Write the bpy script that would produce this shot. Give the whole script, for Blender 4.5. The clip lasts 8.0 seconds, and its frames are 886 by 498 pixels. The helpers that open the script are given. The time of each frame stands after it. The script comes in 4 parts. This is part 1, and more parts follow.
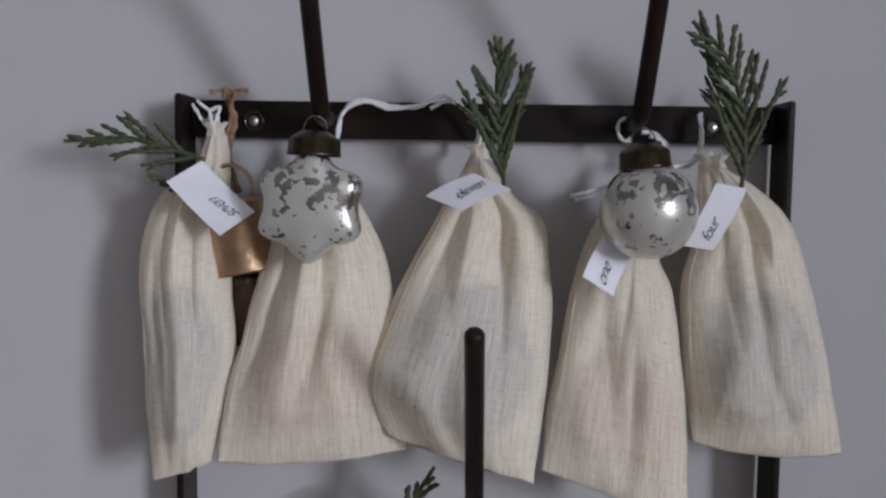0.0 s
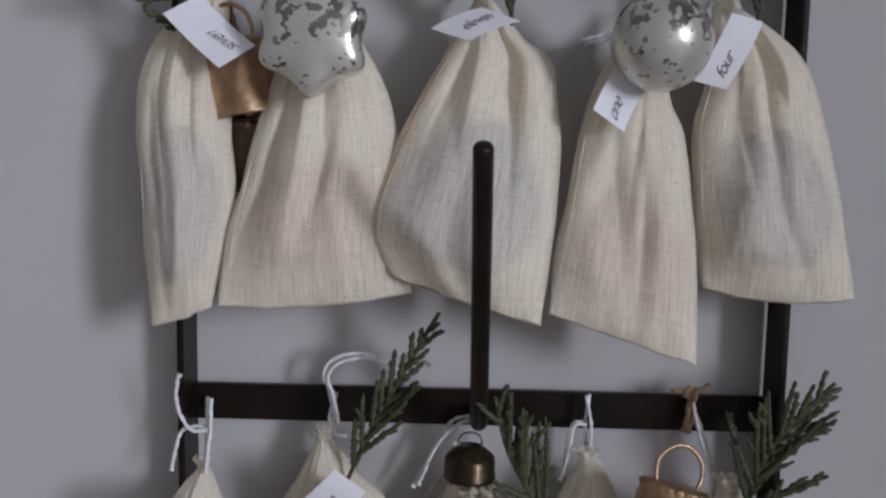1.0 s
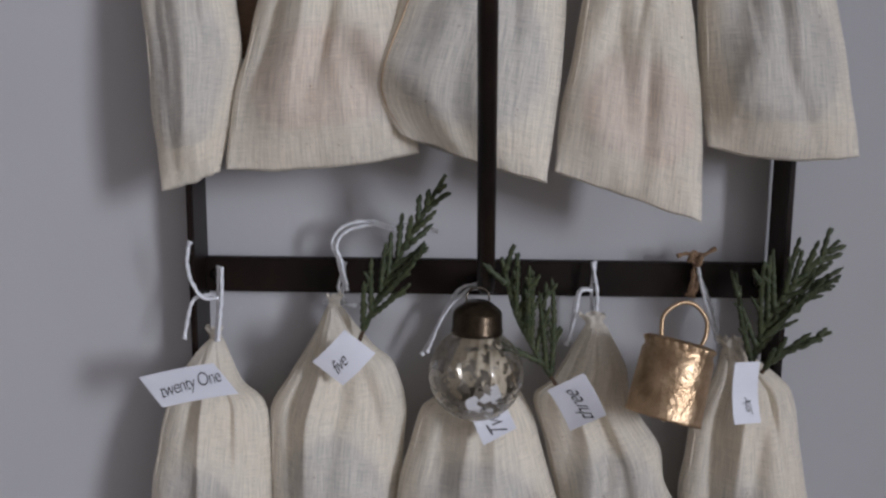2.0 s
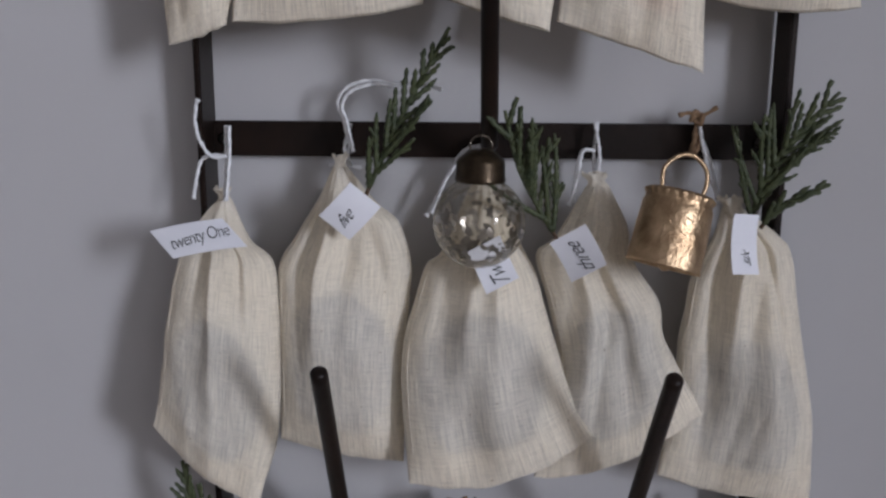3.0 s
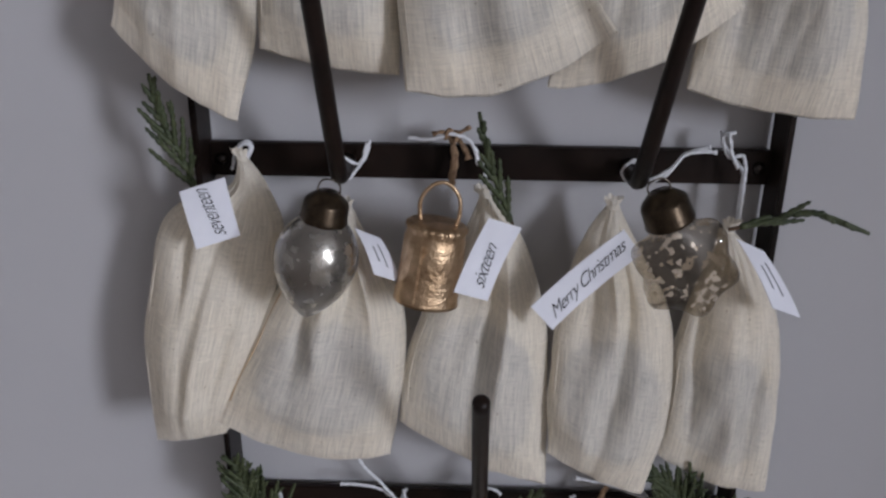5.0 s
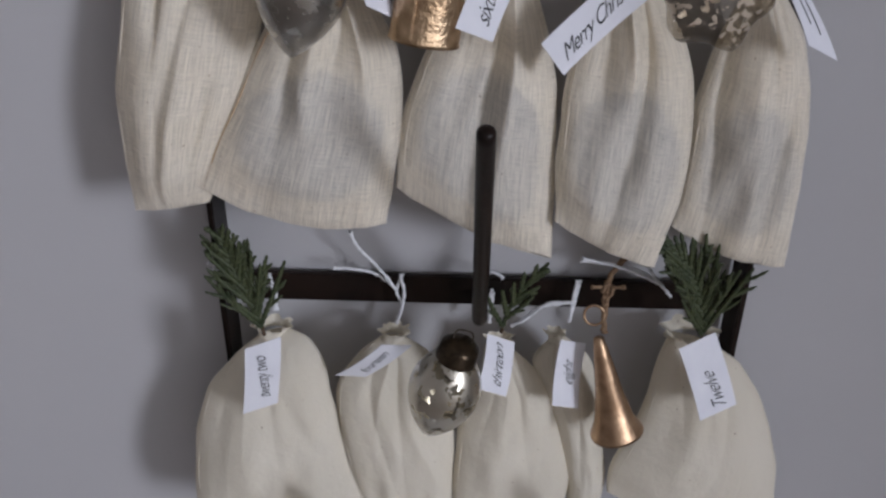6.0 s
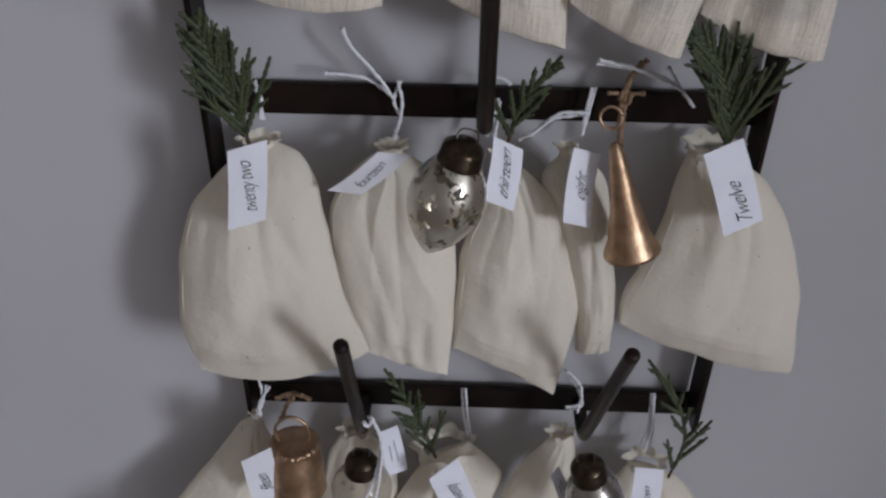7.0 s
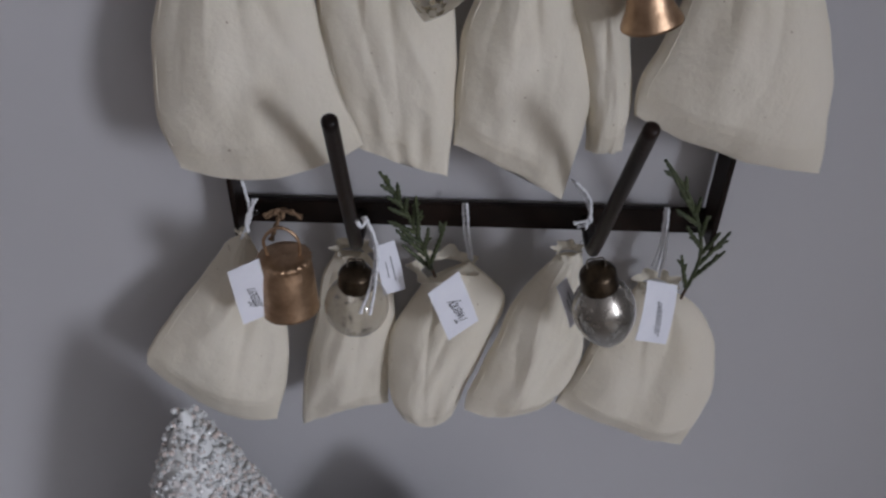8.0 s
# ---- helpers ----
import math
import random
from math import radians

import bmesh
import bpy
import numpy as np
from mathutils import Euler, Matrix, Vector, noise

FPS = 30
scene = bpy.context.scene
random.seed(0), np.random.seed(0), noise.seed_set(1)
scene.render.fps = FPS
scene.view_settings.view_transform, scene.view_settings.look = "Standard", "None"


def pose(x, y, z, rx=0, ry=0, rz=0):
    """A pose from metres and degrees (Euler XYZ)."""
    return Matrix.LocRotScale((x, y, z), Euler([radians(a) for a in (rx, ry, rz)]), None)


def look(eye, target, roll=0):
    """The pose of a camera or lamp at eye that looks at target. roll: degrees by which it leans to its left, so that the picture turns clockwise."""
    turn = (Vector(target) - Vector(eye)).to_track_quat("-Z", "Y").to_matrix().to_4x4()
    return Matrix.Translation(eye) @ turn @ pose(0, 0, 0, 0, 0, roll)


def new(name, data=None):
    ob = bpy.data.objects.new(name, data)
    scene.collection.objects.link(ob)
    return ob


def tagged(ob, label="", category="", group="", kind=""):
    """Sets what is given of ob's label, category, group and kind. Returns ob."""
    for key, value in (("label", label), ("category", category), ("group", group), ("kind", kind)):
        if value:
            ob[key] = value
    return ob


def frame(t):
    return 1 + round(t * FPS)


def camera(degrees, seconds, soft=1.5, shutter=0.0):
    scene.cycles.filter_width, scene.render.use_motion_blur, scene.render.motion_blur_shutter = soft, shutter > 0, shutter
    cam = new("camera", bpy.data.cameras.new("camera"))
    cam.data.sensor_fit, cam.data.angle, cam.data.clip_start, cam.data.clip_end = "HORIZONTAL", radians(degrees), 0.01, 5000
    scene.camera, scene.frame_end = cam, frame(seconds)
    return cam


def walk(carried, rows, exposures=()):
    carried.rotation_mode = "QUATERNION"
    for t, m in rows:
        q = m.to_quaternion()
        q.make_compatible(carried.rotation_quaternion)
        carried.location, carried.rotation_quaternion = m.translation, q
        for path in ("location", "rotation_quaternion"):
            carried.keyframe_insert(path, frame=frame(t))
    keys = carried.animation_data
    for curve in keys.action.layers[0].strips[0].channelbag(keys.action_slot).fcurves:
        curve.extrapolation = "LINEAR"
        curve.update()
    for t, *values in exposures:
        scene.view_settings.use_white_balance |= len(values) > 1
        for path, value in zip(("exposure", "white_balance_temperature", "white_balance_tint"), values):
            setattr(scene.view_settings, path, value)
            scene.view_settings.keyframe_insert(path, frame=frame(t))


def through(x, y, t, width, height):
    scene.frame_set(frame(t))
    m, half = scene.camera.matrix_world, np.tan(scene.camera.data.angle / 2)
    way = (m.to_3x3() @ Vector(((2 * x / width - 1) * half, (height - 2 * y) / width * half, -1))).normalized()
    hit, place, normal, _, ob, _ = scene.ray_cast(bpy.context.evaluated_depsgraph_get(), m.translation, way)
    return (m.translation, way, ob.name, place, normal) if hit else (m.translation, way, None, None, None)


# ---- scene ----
cam = camera(51.7, 8.0, soft=2.5)
PATH = [
    (0, (-0.005, -0.419, 1.665), (-0.06, 1.574, 1.515), 0.9),
    (0.5, (-0.008, -0.416, 1.639), (-0.056, 1.574, 1.447), 1.0),
    (1, (-0.008, -0.414, 1.614), (-0.054, 1.572, 1.382), 1.1),
    (1.2, (-0.008, -0.416, 1.605), (-0.053, 1.567, 1.354), 1.1),
    (2.3, (-0.006, -0.425, 1.565), (-0.074, 1.541, 1.205), 0.1),
    (2.5, (-0.004, -0.428, 1.557), (-0.083, 1.534, 1.178), 0.2),
    (3, (-0.005, -0.437, 1.534), (-0.079, 1.516, 1.107), 0.3),
    (3.5, (-0.012, -0.435, 1.5), (-0.065, 1.51, 1.035), 0.7),
    (4, (-0.01, -0.428, 1.464), (-0.074, 1.5, 0.936), 0.7),
    (4.2, (-0.008, -0.427, 1.447), (-0.075, 1.499, 0.914), 0.6),
    (5.3, (-0.006, -0.412, 1.413), (-0.07, 1.382, 0.532), 0.3),
    (5.5, (-0.007, -0.414, 1.396), (-0.065, 1.367, 0.486), 0.4),
    (6, (-0.008, -0.409, 1.358), (-0.057, 1.315, 0.344), 0.6),
    (6.5, (-0.011, -0.403, 1.325), (-0.047, 1.27, 0.23), 0.9),
    (7, (-0.009, -0.405, 1.293), (-0.05, 1.222, 0.131), 0.8),
    (7.5, (-0.01, -0.406, 1.26), (-0.048, 1.166, 0.024), 0.8),
    (8, (-0.008, -0.41, 1.225), (-0.043, 1.094, -0.092), 0.7),
]
EXPOSURES = [(0.0, 0.0), (5.5, 0.0), (6.5, -0.06), (8.0, -0.25)]
walk(cam, [(t, look(eye, target, roll)) for t, eye, target, roll in PATH], EXPOSURES)

# ---- world, light, exposure ----
world = bpy.data.worlds.new("daylight")
scene.world = world
world.use_nodes = True
sky = world.node_tree.nodes.new("ShaderNodeTexSky")
sky.sky_type, sky.sun_disc = "NISHITA", False
sky.sun_elevation, sky.sun_rotation = radians(35), radians(120)
world.node_tree.nodes["Background"].inputs["Strength"].default_value = 0.1
world.node_tree.links.new(sky.outputs["Color"], world.node_tree.nodes["Background"].inputs["Color"])
scene.view_settings.exposure = 0.0


def area_lamp(name, eye, target, width, height, power, colour):
    data = bpy.data.lights.new(name, "AREA")
    data.shape, data.size, data.size_y, data.energy, data.color = "RECTANGLE", width, height, power, colour
    ob = new(name, data)
    ob.matrix_world = look(eye, target)
    return tagged(ob, "daylight entering through the side window", "window light", kind="structure")


ROOM_X, ROOM_Y = 3.0, -4.6
WIN_Y, WIN_Z, WIN_W, WIN_H = -3.35, 2.24, 0.9, 1.1
area_lamp("window_light", (ROOM_X - 0.02, WIN_Y, WIN_Z), (1.0, WIN_Y, WIN_Z), WIN_W - 0.06, WIN_H - 0.06, 133, (0.925, 0.975, 1.125))


# ---- materials ----
def material(name):
    m = bpy.data.materials.new(name)
    m.use_nodes = True
    t = m.node_tree
    return m, t, t.nodes["Principled BSDF"]


def node(t, kind, **values):
    n = t.nodes.new(kind)
    for key, value in values.items():
        n.inputs[key.replace("_", " ")].default_value = value
    return n


def coords(t, scale=(1, 1, 1), output="Object"):
    c, m = t.nodes.new("ShaderNodeTexCoord"), node(t, "ShaderNodeMapping", Scale=scale)
    t.links.new(c.outputs[output], m.inputs["Vector"])
    return m.outputs["Vector"]


def noise_tex(t, scale, detail=4, rough=0.6, vector=None):
    n = node(t, "ShaderNodeTexNoise", Scale=scale, Detail=detail, Roughness=rough)
    t.links.new(vector or coords(t), n.inputs["Vector"])
    return n.outputs["Fac"]


def ramp(t, fac, stops):
    r = t.nodes.new("ShaderNodeValToRGB")
    for i, (at, colour) in enumerate(stops):
        e = r.color_ramp.elements[i] if i < 2 else r.color_ramp.elements.new(at)
        e.position, e.color = at, (*colour, 1)
    t.links.new(fac, r.inputs["Fac"])
    return r.outputs["Color"]


def bump(t, bsdf, height, strength, distance=0.001):
    b = node(t, "ShaderNodeBump", Strength=strength, Distance=distance)
    t.links.new(height, b.inputs["Height"])
    t.links.new(b.outputs["Normal"], bsdf.inputs["Normal"])
    return b


def mixed(t, fac, a, b):
    m = t.nodes.new("ShaderNodeMixShader")
    if isinstance(fac, float):
        m.inputs[0].default_value = fac
    else:
        t.links.new(fac, m.inputs[0])
    t.links.new(a, m.inputs[1])
    t.links.new(b, m.inputs[2])
    return m.outputs[0]


def finish(t, shader):
    t.links.new(shader, t.nodes["Material Output"].inputs["Surface"])


def plain(name, a, b, scale, rough, metal=0.0, relief=0.1, fine=600, distance=0.0005):
    m, t, p = material(name)
    t.links.new(ramp(t, noise_tex(t, scale), [(0.3, a), (0.7, b)]), p.inputs["Base Color"])
    p.inputs["Roughness"].default_value, p.inputs["Metallic"].default_value = rough, metal
    bump(t, p, noise_tex(t, fine), relief, distance)
    return m


def maths(t, operation, a, b):
    n = t.nodes.new("ShaderNodeMath")
    n.operation = operation
    for i, value in enumerate((a, b)):
        if isinstance(value, (int, float)):
            n.inputs[i].default_value = value
        else:
            t.links.new(value, n.inputs[i])
    return n.outputs[0]


def cloth_material(name, open_gap, shut_gap, through, relief, low, high):
    """Loosely woven cotton: threads in relief, small gaps that show what lies behind, light passing through."""
    m, t, p = material(name)
    warp = noise_tex(t, 1.0, 2, 0.55, coords(t, (1900, 75, 1), "UV"))
    weft = noise_tex(t, 1.0, 2, 0.55, coords(t, (90, 2100, 1), "UV"))
    slub = noise_tex(t, 1.0, 2, 0.5, coords(t, (620, 22, 1), "UV"))
    weave = maths(t, "ADD", maths(t, "MULTIPLY", warp, 0.5), maths(t, "ADD", maths(t, "MULTIPLY", weft, 0.3), maths(t, "MULTIPLY", slub, 0.2)))
    col = ramp(t, noise_tex(t, 28, 3), [(0.25, low), (0.75, high)])
    fleck = ramp(t, noise_tex(t, 420, 1, 0.4), [(0.20, (0.35, 0.25, 0.16)), (0.22, (1, 1, 1))])
    mul = t.nodes.new("ShaderNodeMixRGB")
    mul.blend_type = "MULTIPLY"
    mul.inputs[0].default_value = 0.7
    t.links.new(col, mul.inputs[1])
    t.links.new(fleck, mul.inputs[2])
    t.links.new(mul.outputs[0], p.inputs["Base Color"])
    p.inputs["Roughness"].default_value = 0.95
    p.inputs["Specular IOR Level"].default_value = 0.2
    p.inputs["Sheen Weight"].default_value = 0.2
    wrinkle = noise_tex(t, 95, 4, 0.62)
    coarse = node(t, "ShaderNodeBump", Strength=0.5, Distance=0.0022)
    t.links.new(wrinkle, coarse.inputs["Height"])
    b = bump(t, p, weave, relief, 0.0005)
    t.links.new(coarse.outputs["Normal"], b.inputs["Normal"])
    thin = node(t, "ShaderNodeBsdfTranslucent", Color=(0.93, 0.84, 0.66, 1))
    t.links.new(b.outputs["Normal"], thin.inputs["Normal"])
    hole = node(t, "ShaderNodeBsdfTransparent")
    gap = ramp(t, weave, [(0.40, (open_gap,) * 3), (0.58, (shut_gap,) * 3)])
    woven = mixed(t, through, p.outputs[0], thin.outputs[0])
    finish(t, mixed(t, gap, woven, hole.outputs[0]))
    return m


def mercury(name, cover, tint, patch, metal, bare=None, scale=75, worn_top=0.0):
    """Thin blown glass with a silvered lining that has flaked away: cover is how much lining is left."""
    m, t, p = material(name)
    flake = noise_tex(t, scale, 3, 0.55)
    speck = noise_tex(t, 330, 2, 0.5)
    both = node(t, "ShaderNodeMath")
    both.operation = "MULTIPLY_ADD"
    both.inputs[1].default_value = 0.75
    t.links.new(speck, both.inputs[0])
    t.links.new(flake, both.inputs[2])
    axis = t.nodes.new("ShaderNodeSeparateXYZ")
    t.links.new(coords(t), axis.inputs[0])
    worn = maths(t, "ADD", both.outputs[0], maths(t, "MULTIPLY", axis.outputs["Z"], worn_top))
    mask = ramp(t, worn, [(cover, (1, 1, 1)), (cover + 0.02, (0, 0, 0))])
    p.inputs["Base Color"].default_value = (*patch, 1)
    p.inputs["Metallic"].default_value, p.inputs["Roughness"].default_value = metal, 0.33
    p.inputs["Coat Weight"].default_value, p.inputs["Coat Roughness"].default_value = 1.0, 0.04
    clear = node(t, "ShaderNodeBsdfTransparent", Color=(*tint, 1))
    gloss = node(t, "ShaderNodeBsdfGlossy", Roughness=0.04)
    rim = t.nodes.new("ShaderNodeLayerWeight")
    rim.inputs["Blend"].default_value = 0.5
    sheen = maths(t, "ADD", maths(t, "MULTIPLY", maths(t, "POWER", rim.outputs["Facing"], 3.0), 0.5), 0.05)
    wave = bump(t, gloss, noise_tex(t, 55, 2), 0.35, 0.002)
    t.links.new(wave.outputs["Normal"], p.inputs["Normal"])
    glass = mixed(t, sheen, clear.outputs[0], gloss.outputs[0])
    if bare:
        under = node(t, "ShaderNodeBsdfPrincipled", Base_Color=(*bare, 1), Metallic=0.85, Roughness=0.2)
        under.inputs["Coat Weight"].default_value = 1.0
        t.links.new(wave.outputs["Normal"], under.inputs["Normal"])
        glass = under.outputs[0]
    finish(t, mixed(t, mask, glass, p.outputs[0]))
    return m


def bead_material():
    m, t, p = material("crystal_bead")
    p.inputs["Base Color"].default_value = (0.82, 0.83, 0.82, 1)
    p.inputs["Roughness"].default_value = 0.22
    p.inputs["Transmission Weight"].default_value = 0.15
    p.inputs["Coat Weight"].default_value = 1.0
    info = t.nodes.new("ShaderNodeNewGeometry")
    t.links.new(ramp(t, info.outputs["Random Per Island"], [(0.0, (0.60, 0.61, 0.61)), (0.5, (0.86, 0.87, 0.87)), (0.97, (0.80, 0.69, 0.64))]), p.inputs["Base Color"])
    return m


PAINT = plain("wall_paint", (0.480, 0.472, 0.482), (0.510, 0.500, 0.509), 3, 0.75, 0, 0.12, 260, 0.0008)
ROOM_PAINT = plain("room_paint", (0.42, 0.39, 0.365), (0.46, 0.43, 0.405), 3, 0.8)
CEIL = plain("ceiling_paint", (0.62, 0.61, 0.6), (0.68, 0.67, 0.66), 2, 0.9)
BOARD = plain("floor_oak", (0.2, 0.165, 0.14), (0.3, 0.26, 0.22), 6, 0.5)
TRIM = plain("white_trim", (0.74, 0.74, 0.73), (0.8, 0.8, 0.79), 4, 0.45)
IRON = plain("bronzed_iron", (0.006, 0.0045, 0.004), (0.020, 0.011, 0.008), 26, 0.40, 0.1, 0.25, 300)
IRON.node_tree.nodes["Principled BSDF"].inputs["Specular IOR Level"].default_value = 0.2
GLOSS_IRON = plain("polished_iron", (0.02, 0.018, 0.017), (0.05, 0.04, 0.035), 90, 0.16, 0.6)
STEEL = plain("screw_steel", (0.35, 0.34, 0.33), (0.55, 0.53, 0.5), 300, 0.3, 1.0)
GAUZE = cloth_material("gauzy_muslin", 0.42, 0.15, 0.24, 0.40, (0.960, 0.878, 0.752), (0.975, 0.918, 0.822))
MUSLIN = cloth_material("dense_muslin", 0.02, 0.0, 0.20, 0.10, (0.815, 0.752, 0.628), (0.860, 0.805, 0.696))
COTTON = plain("cotton_string", (0.74, 0.75, 0.78), (0.86, 0.86, 0.88), 500, 0.9, 0, 0.6, 1800)
JUTE = plain("jute_twine", (0.17, 0.10, 0.06), (0.38, 0.25, 0.15), 500, 0.95, 0, 0.8, 1800)
PAPER = plain("tag_paper", (0.76, 0.76, 0.82), (0.82, 0.82, 0.87), 60, 0.8, 0, 0.1, 1500, 0.0002)
SEAM = plain("seam_thread", (0.40, 0.28, 0.17), (0.55, 0.42, 0.28), 400, 0.9)
INK = plain("ink", (0.012, 0.012, 0.015), (0.03, 0.03, 0.036), 300, 0.7)
BRASS_CAP = plain("aged_brass", (0.030, 0.021, 0.014), (0.085, 0.060, 0.037), 160, 0.30, 0.85, 0.35, 400)
GOLD = plain("bell_brass", (0.38, 0.25, 0.145), (0.74, 0.54, 0.35), 110, 0.40, 1.0, 0.9, 130, 0.0016)
COPPER = plain("bell_copper", (0.34, 0.215, 0.13), (0.58, 0.40, 0.26), 95, 0.41, 1.0, 0.5, 190, 0.0008)
# the bell copper again, with the shade between the bags put into its colour
SHADED_COPPER = plain("shaded_copper", (0.05, 0.03, 0.02), (0.13, 0.075, 0.045), 95, 0.5, 0.7, 0.5, 190, 0.0008)
WIRE = plain("wire", (0.10, 0.085, 0.07), (0.22, 0.185, 0.15), 300, 0.3, 1.0)
CEDAR = plain("cedar_green", (0.024, 0.036, 0.014), (0.074, 0.088, 0.036), 150, 0.55, 0, 0.5, 900)
TWIG = plain("cedar_twig", (0.06, 0.035, 0.02), (0.12, 0.07, 0.04), 200, 0.8)
FROSTED = mercury("frosted_mercury_glass", 0.940, (0.55, 0.53, 0.52), (0.55, 0.545, 0.50), 0.42, (0.30, 0.28, 0.27), 85, 4.5)
SILVERED = mercury("silvered_mercury_glass", 0.885, (0.6, 0.57, 0.53), (0.27, 0.245, 0.215), 0.85, (0.38, 0.36, 0.32))
FLECKED = mercury("flecked_clear_glass", 0.80, (0.86, 0.84, 0.80), (0.30, 0.27, 0.23), 0.85, None, 150, 5.0)
PATCHY = mercury("patchy_clear_glass", 0.74, (0.76, 0.72, 0.66), (0.55, 0.47, 0.37), 0.5, None, 75)
CRACKLED = mercury("crackled_silver_glass", 0.94, (0.62, 0.58, 0.50), (0.52, 0.48, 0.40), 0.9, None, 90)
HAZY = mercury("hazy_clear_glass", 0.70, (0.80, 0.785, 0.76), (0.30, 0.27, 0.23), 0.8, None, 60)
BEAD = bead_material()
GIFTS = [plain("wrap_peach", (0.88, 0.54, 0.30), (0.90, 0.62, 0.39), 20, 0.5), plain("wrap_pale_blue", (0.17, 0.205, 0.275), (0.28, 0.325, 0.40), 20, 0.5)]


# ---- mesh helpers ----
def part(name, bm, mat, parent=None, label="", smooth=True):
    me = bpy.data.meshes.new(name)
    bm.to_mesh(me)
    bm.free()
    for f in me.polygons:
        f.use_smooth = smooth
    me.materials.append(mat)
    ob = new(name, me)
    if parent:
        ob.parent = parent
    return tagged(ob, label)


def thing(name, at, label, category, group=""):
    ob = new(name)
    ob.empty_display_size = 0.01
    ob.location = at
    return tagged(ob, label, category, group)


def box(bm, lo, hi, bevel=0.0):
    vs = bmesh.ops.create_cube(bm, size=1)["verts"]
    for v in vs:
        v.co = Vector([lo[i] + (v.co[i] + 0.5) * (hi[i] - lo[i]) for i in range(3)])
    if bevel:
        bmesh.ops.bevel(bm, geom=list({e for v in vs for e in v.link_edges}), offset=bevel, segments=2, affect="EDGES")
    return bm


def block(name, lo, hi, mat, parent=None, bevel=0.0, label=""):
    return part(name, box(bmesh.new(), lo, hi, bevel), mat, parent, label, False)


def spline(points, count):
    """A smooth run of count points through the given ones, evenly spread along their length."""
    p = [Vector(q) for q in points]
    run = [0.0]
    for a, b in zip(p, p[1:]):
        run.append(run[-1] + (b - a).length)
    out, seg = [], 0
    for i in range(count):
        s = run[-1] * i / (count - 1)
        while seg < len(p) - 2 and s > run[seg + 1]:
            seg += 1
        f = (s - run[seg]) / max(run[seg + 1] - run[seg], 1e-9)
        a, b, c, d = p[max(seg - 1, 0)], p[seg], p[seg + 1], p[min(seg + 2, len(p) - 1)]
        out.append(0.5 * (2 * b + (c - a) * f + (2 * a - 5 * b + 4 * c - d) * f * f + (3 * b - a - 3 * c + d) * f ** 3))
    return out


def sweep(bm, pts, radius, sides=6):
    """A tube along pts; radius is a number or a function of the run from 0 to 1."""
    rings, up = [], Vector((0.13, -0.9, 0.4)).normalized()
    for i, p in enumerate(pts):
        way = (pts[min(i + 1, len(pts) - 1)] - pts[max(i - 1, 0)]).normalized()
        a = way.cross(up)
        a = a.normalized() if a.length > 1e-4 else way.orthogonal().normalized()
        b = a.cross(way).normalized()
        up = b
        r = radius(i / (len(pts) - 1)) if callable(radius) else radius
        rings.append([bm.verts.new(p + r * (math.cos(k * math.tau / sides) * a + math.sin(k * math.tau / sides) * b)) for k in range(sides)])
    for q, s in zip(rings, rings[1:]):
        for k in range(sides):
            bm.faces.new((q[k], q[(k + 1) % sides], s[(k + 1) % sides], s[k]))
    bm.faces.new(rings[0][::-1])
    bm.faces.new(rings[-1])
    return bm


def cord(bm, points, radius=0.00098, twist=0.0042):
    """A two-ply cord along the points: its section has two lobes that turn as it runs, slightly uneven."""
    length = sum((Vector(b) - Vector(a)).length for a, b in zip(points, points[1:]))
    n = max(8, int(length / 0.0008))
    pts = [p + 0.0004 * noise.noise_vector(p * 230) for p in spline(points, n)]
    rings = []
    for i, p in enumerate(pts):
        way = (pts[min(i + 1, n - 1)] - pts[max(i - 1, 0)]).normalized()
        a = way.cross(Vector((0.1, 1, 0.2))).normalized()
        b = way.cross(a)
        turn = i * length / n / twist * math.pi
        fray = 1 + 0.16 * noise.noise(p * 420) + (0.35 if i > n - 4 else 0)
        ring = []
        for k in range(10):
            q = k * math.tau / 10
            r = radius * fray * (0.62 + 0.34 * abs(math.cos(q - turn)))
            ring.append(bm.verts.new(p + r * (math.cos(q) * a + math.sin(q) * b)))
        rings.append(ring)
    for q, t in zip(rings, rings[1:]):
        for k in range(10):
            bm.faces.new((q[k], q[(k + 1) % 10], t[(k + 1) % 10], t[k]))
    bm.faces.new(rings[0][::-1])
    bm.faces.new(rings[-1])
    return bm


def lathe(bm, profile, sides=40, shape=None):
    """Turn (radius, height) pairs round the z axis; shape(angle, height) scales the radius."""
    rings = []
    for r, z in profile:
        rings.append([bm.verts.new((r * (k := shape(a, z) if shape else 1) * math.cos(a), r * k * math.sin(a), z))
                      for a in (i * math.tau / sides for i in range(sides))])
    for q, s in zip(rings, rings[1:]):
        for i in range(sides):
            bm.faces.new((q[i], q[(i + 1) % sides], s[(i + 1) % sides], s[i]))
    return bm


# ---- the room ----
def structure(name, lo, hi, mat, label, bevel=0.0):
    return tagged(block(name, lo, hi, mat, None, bevel), label, name.split("_")[0], kind="structure")


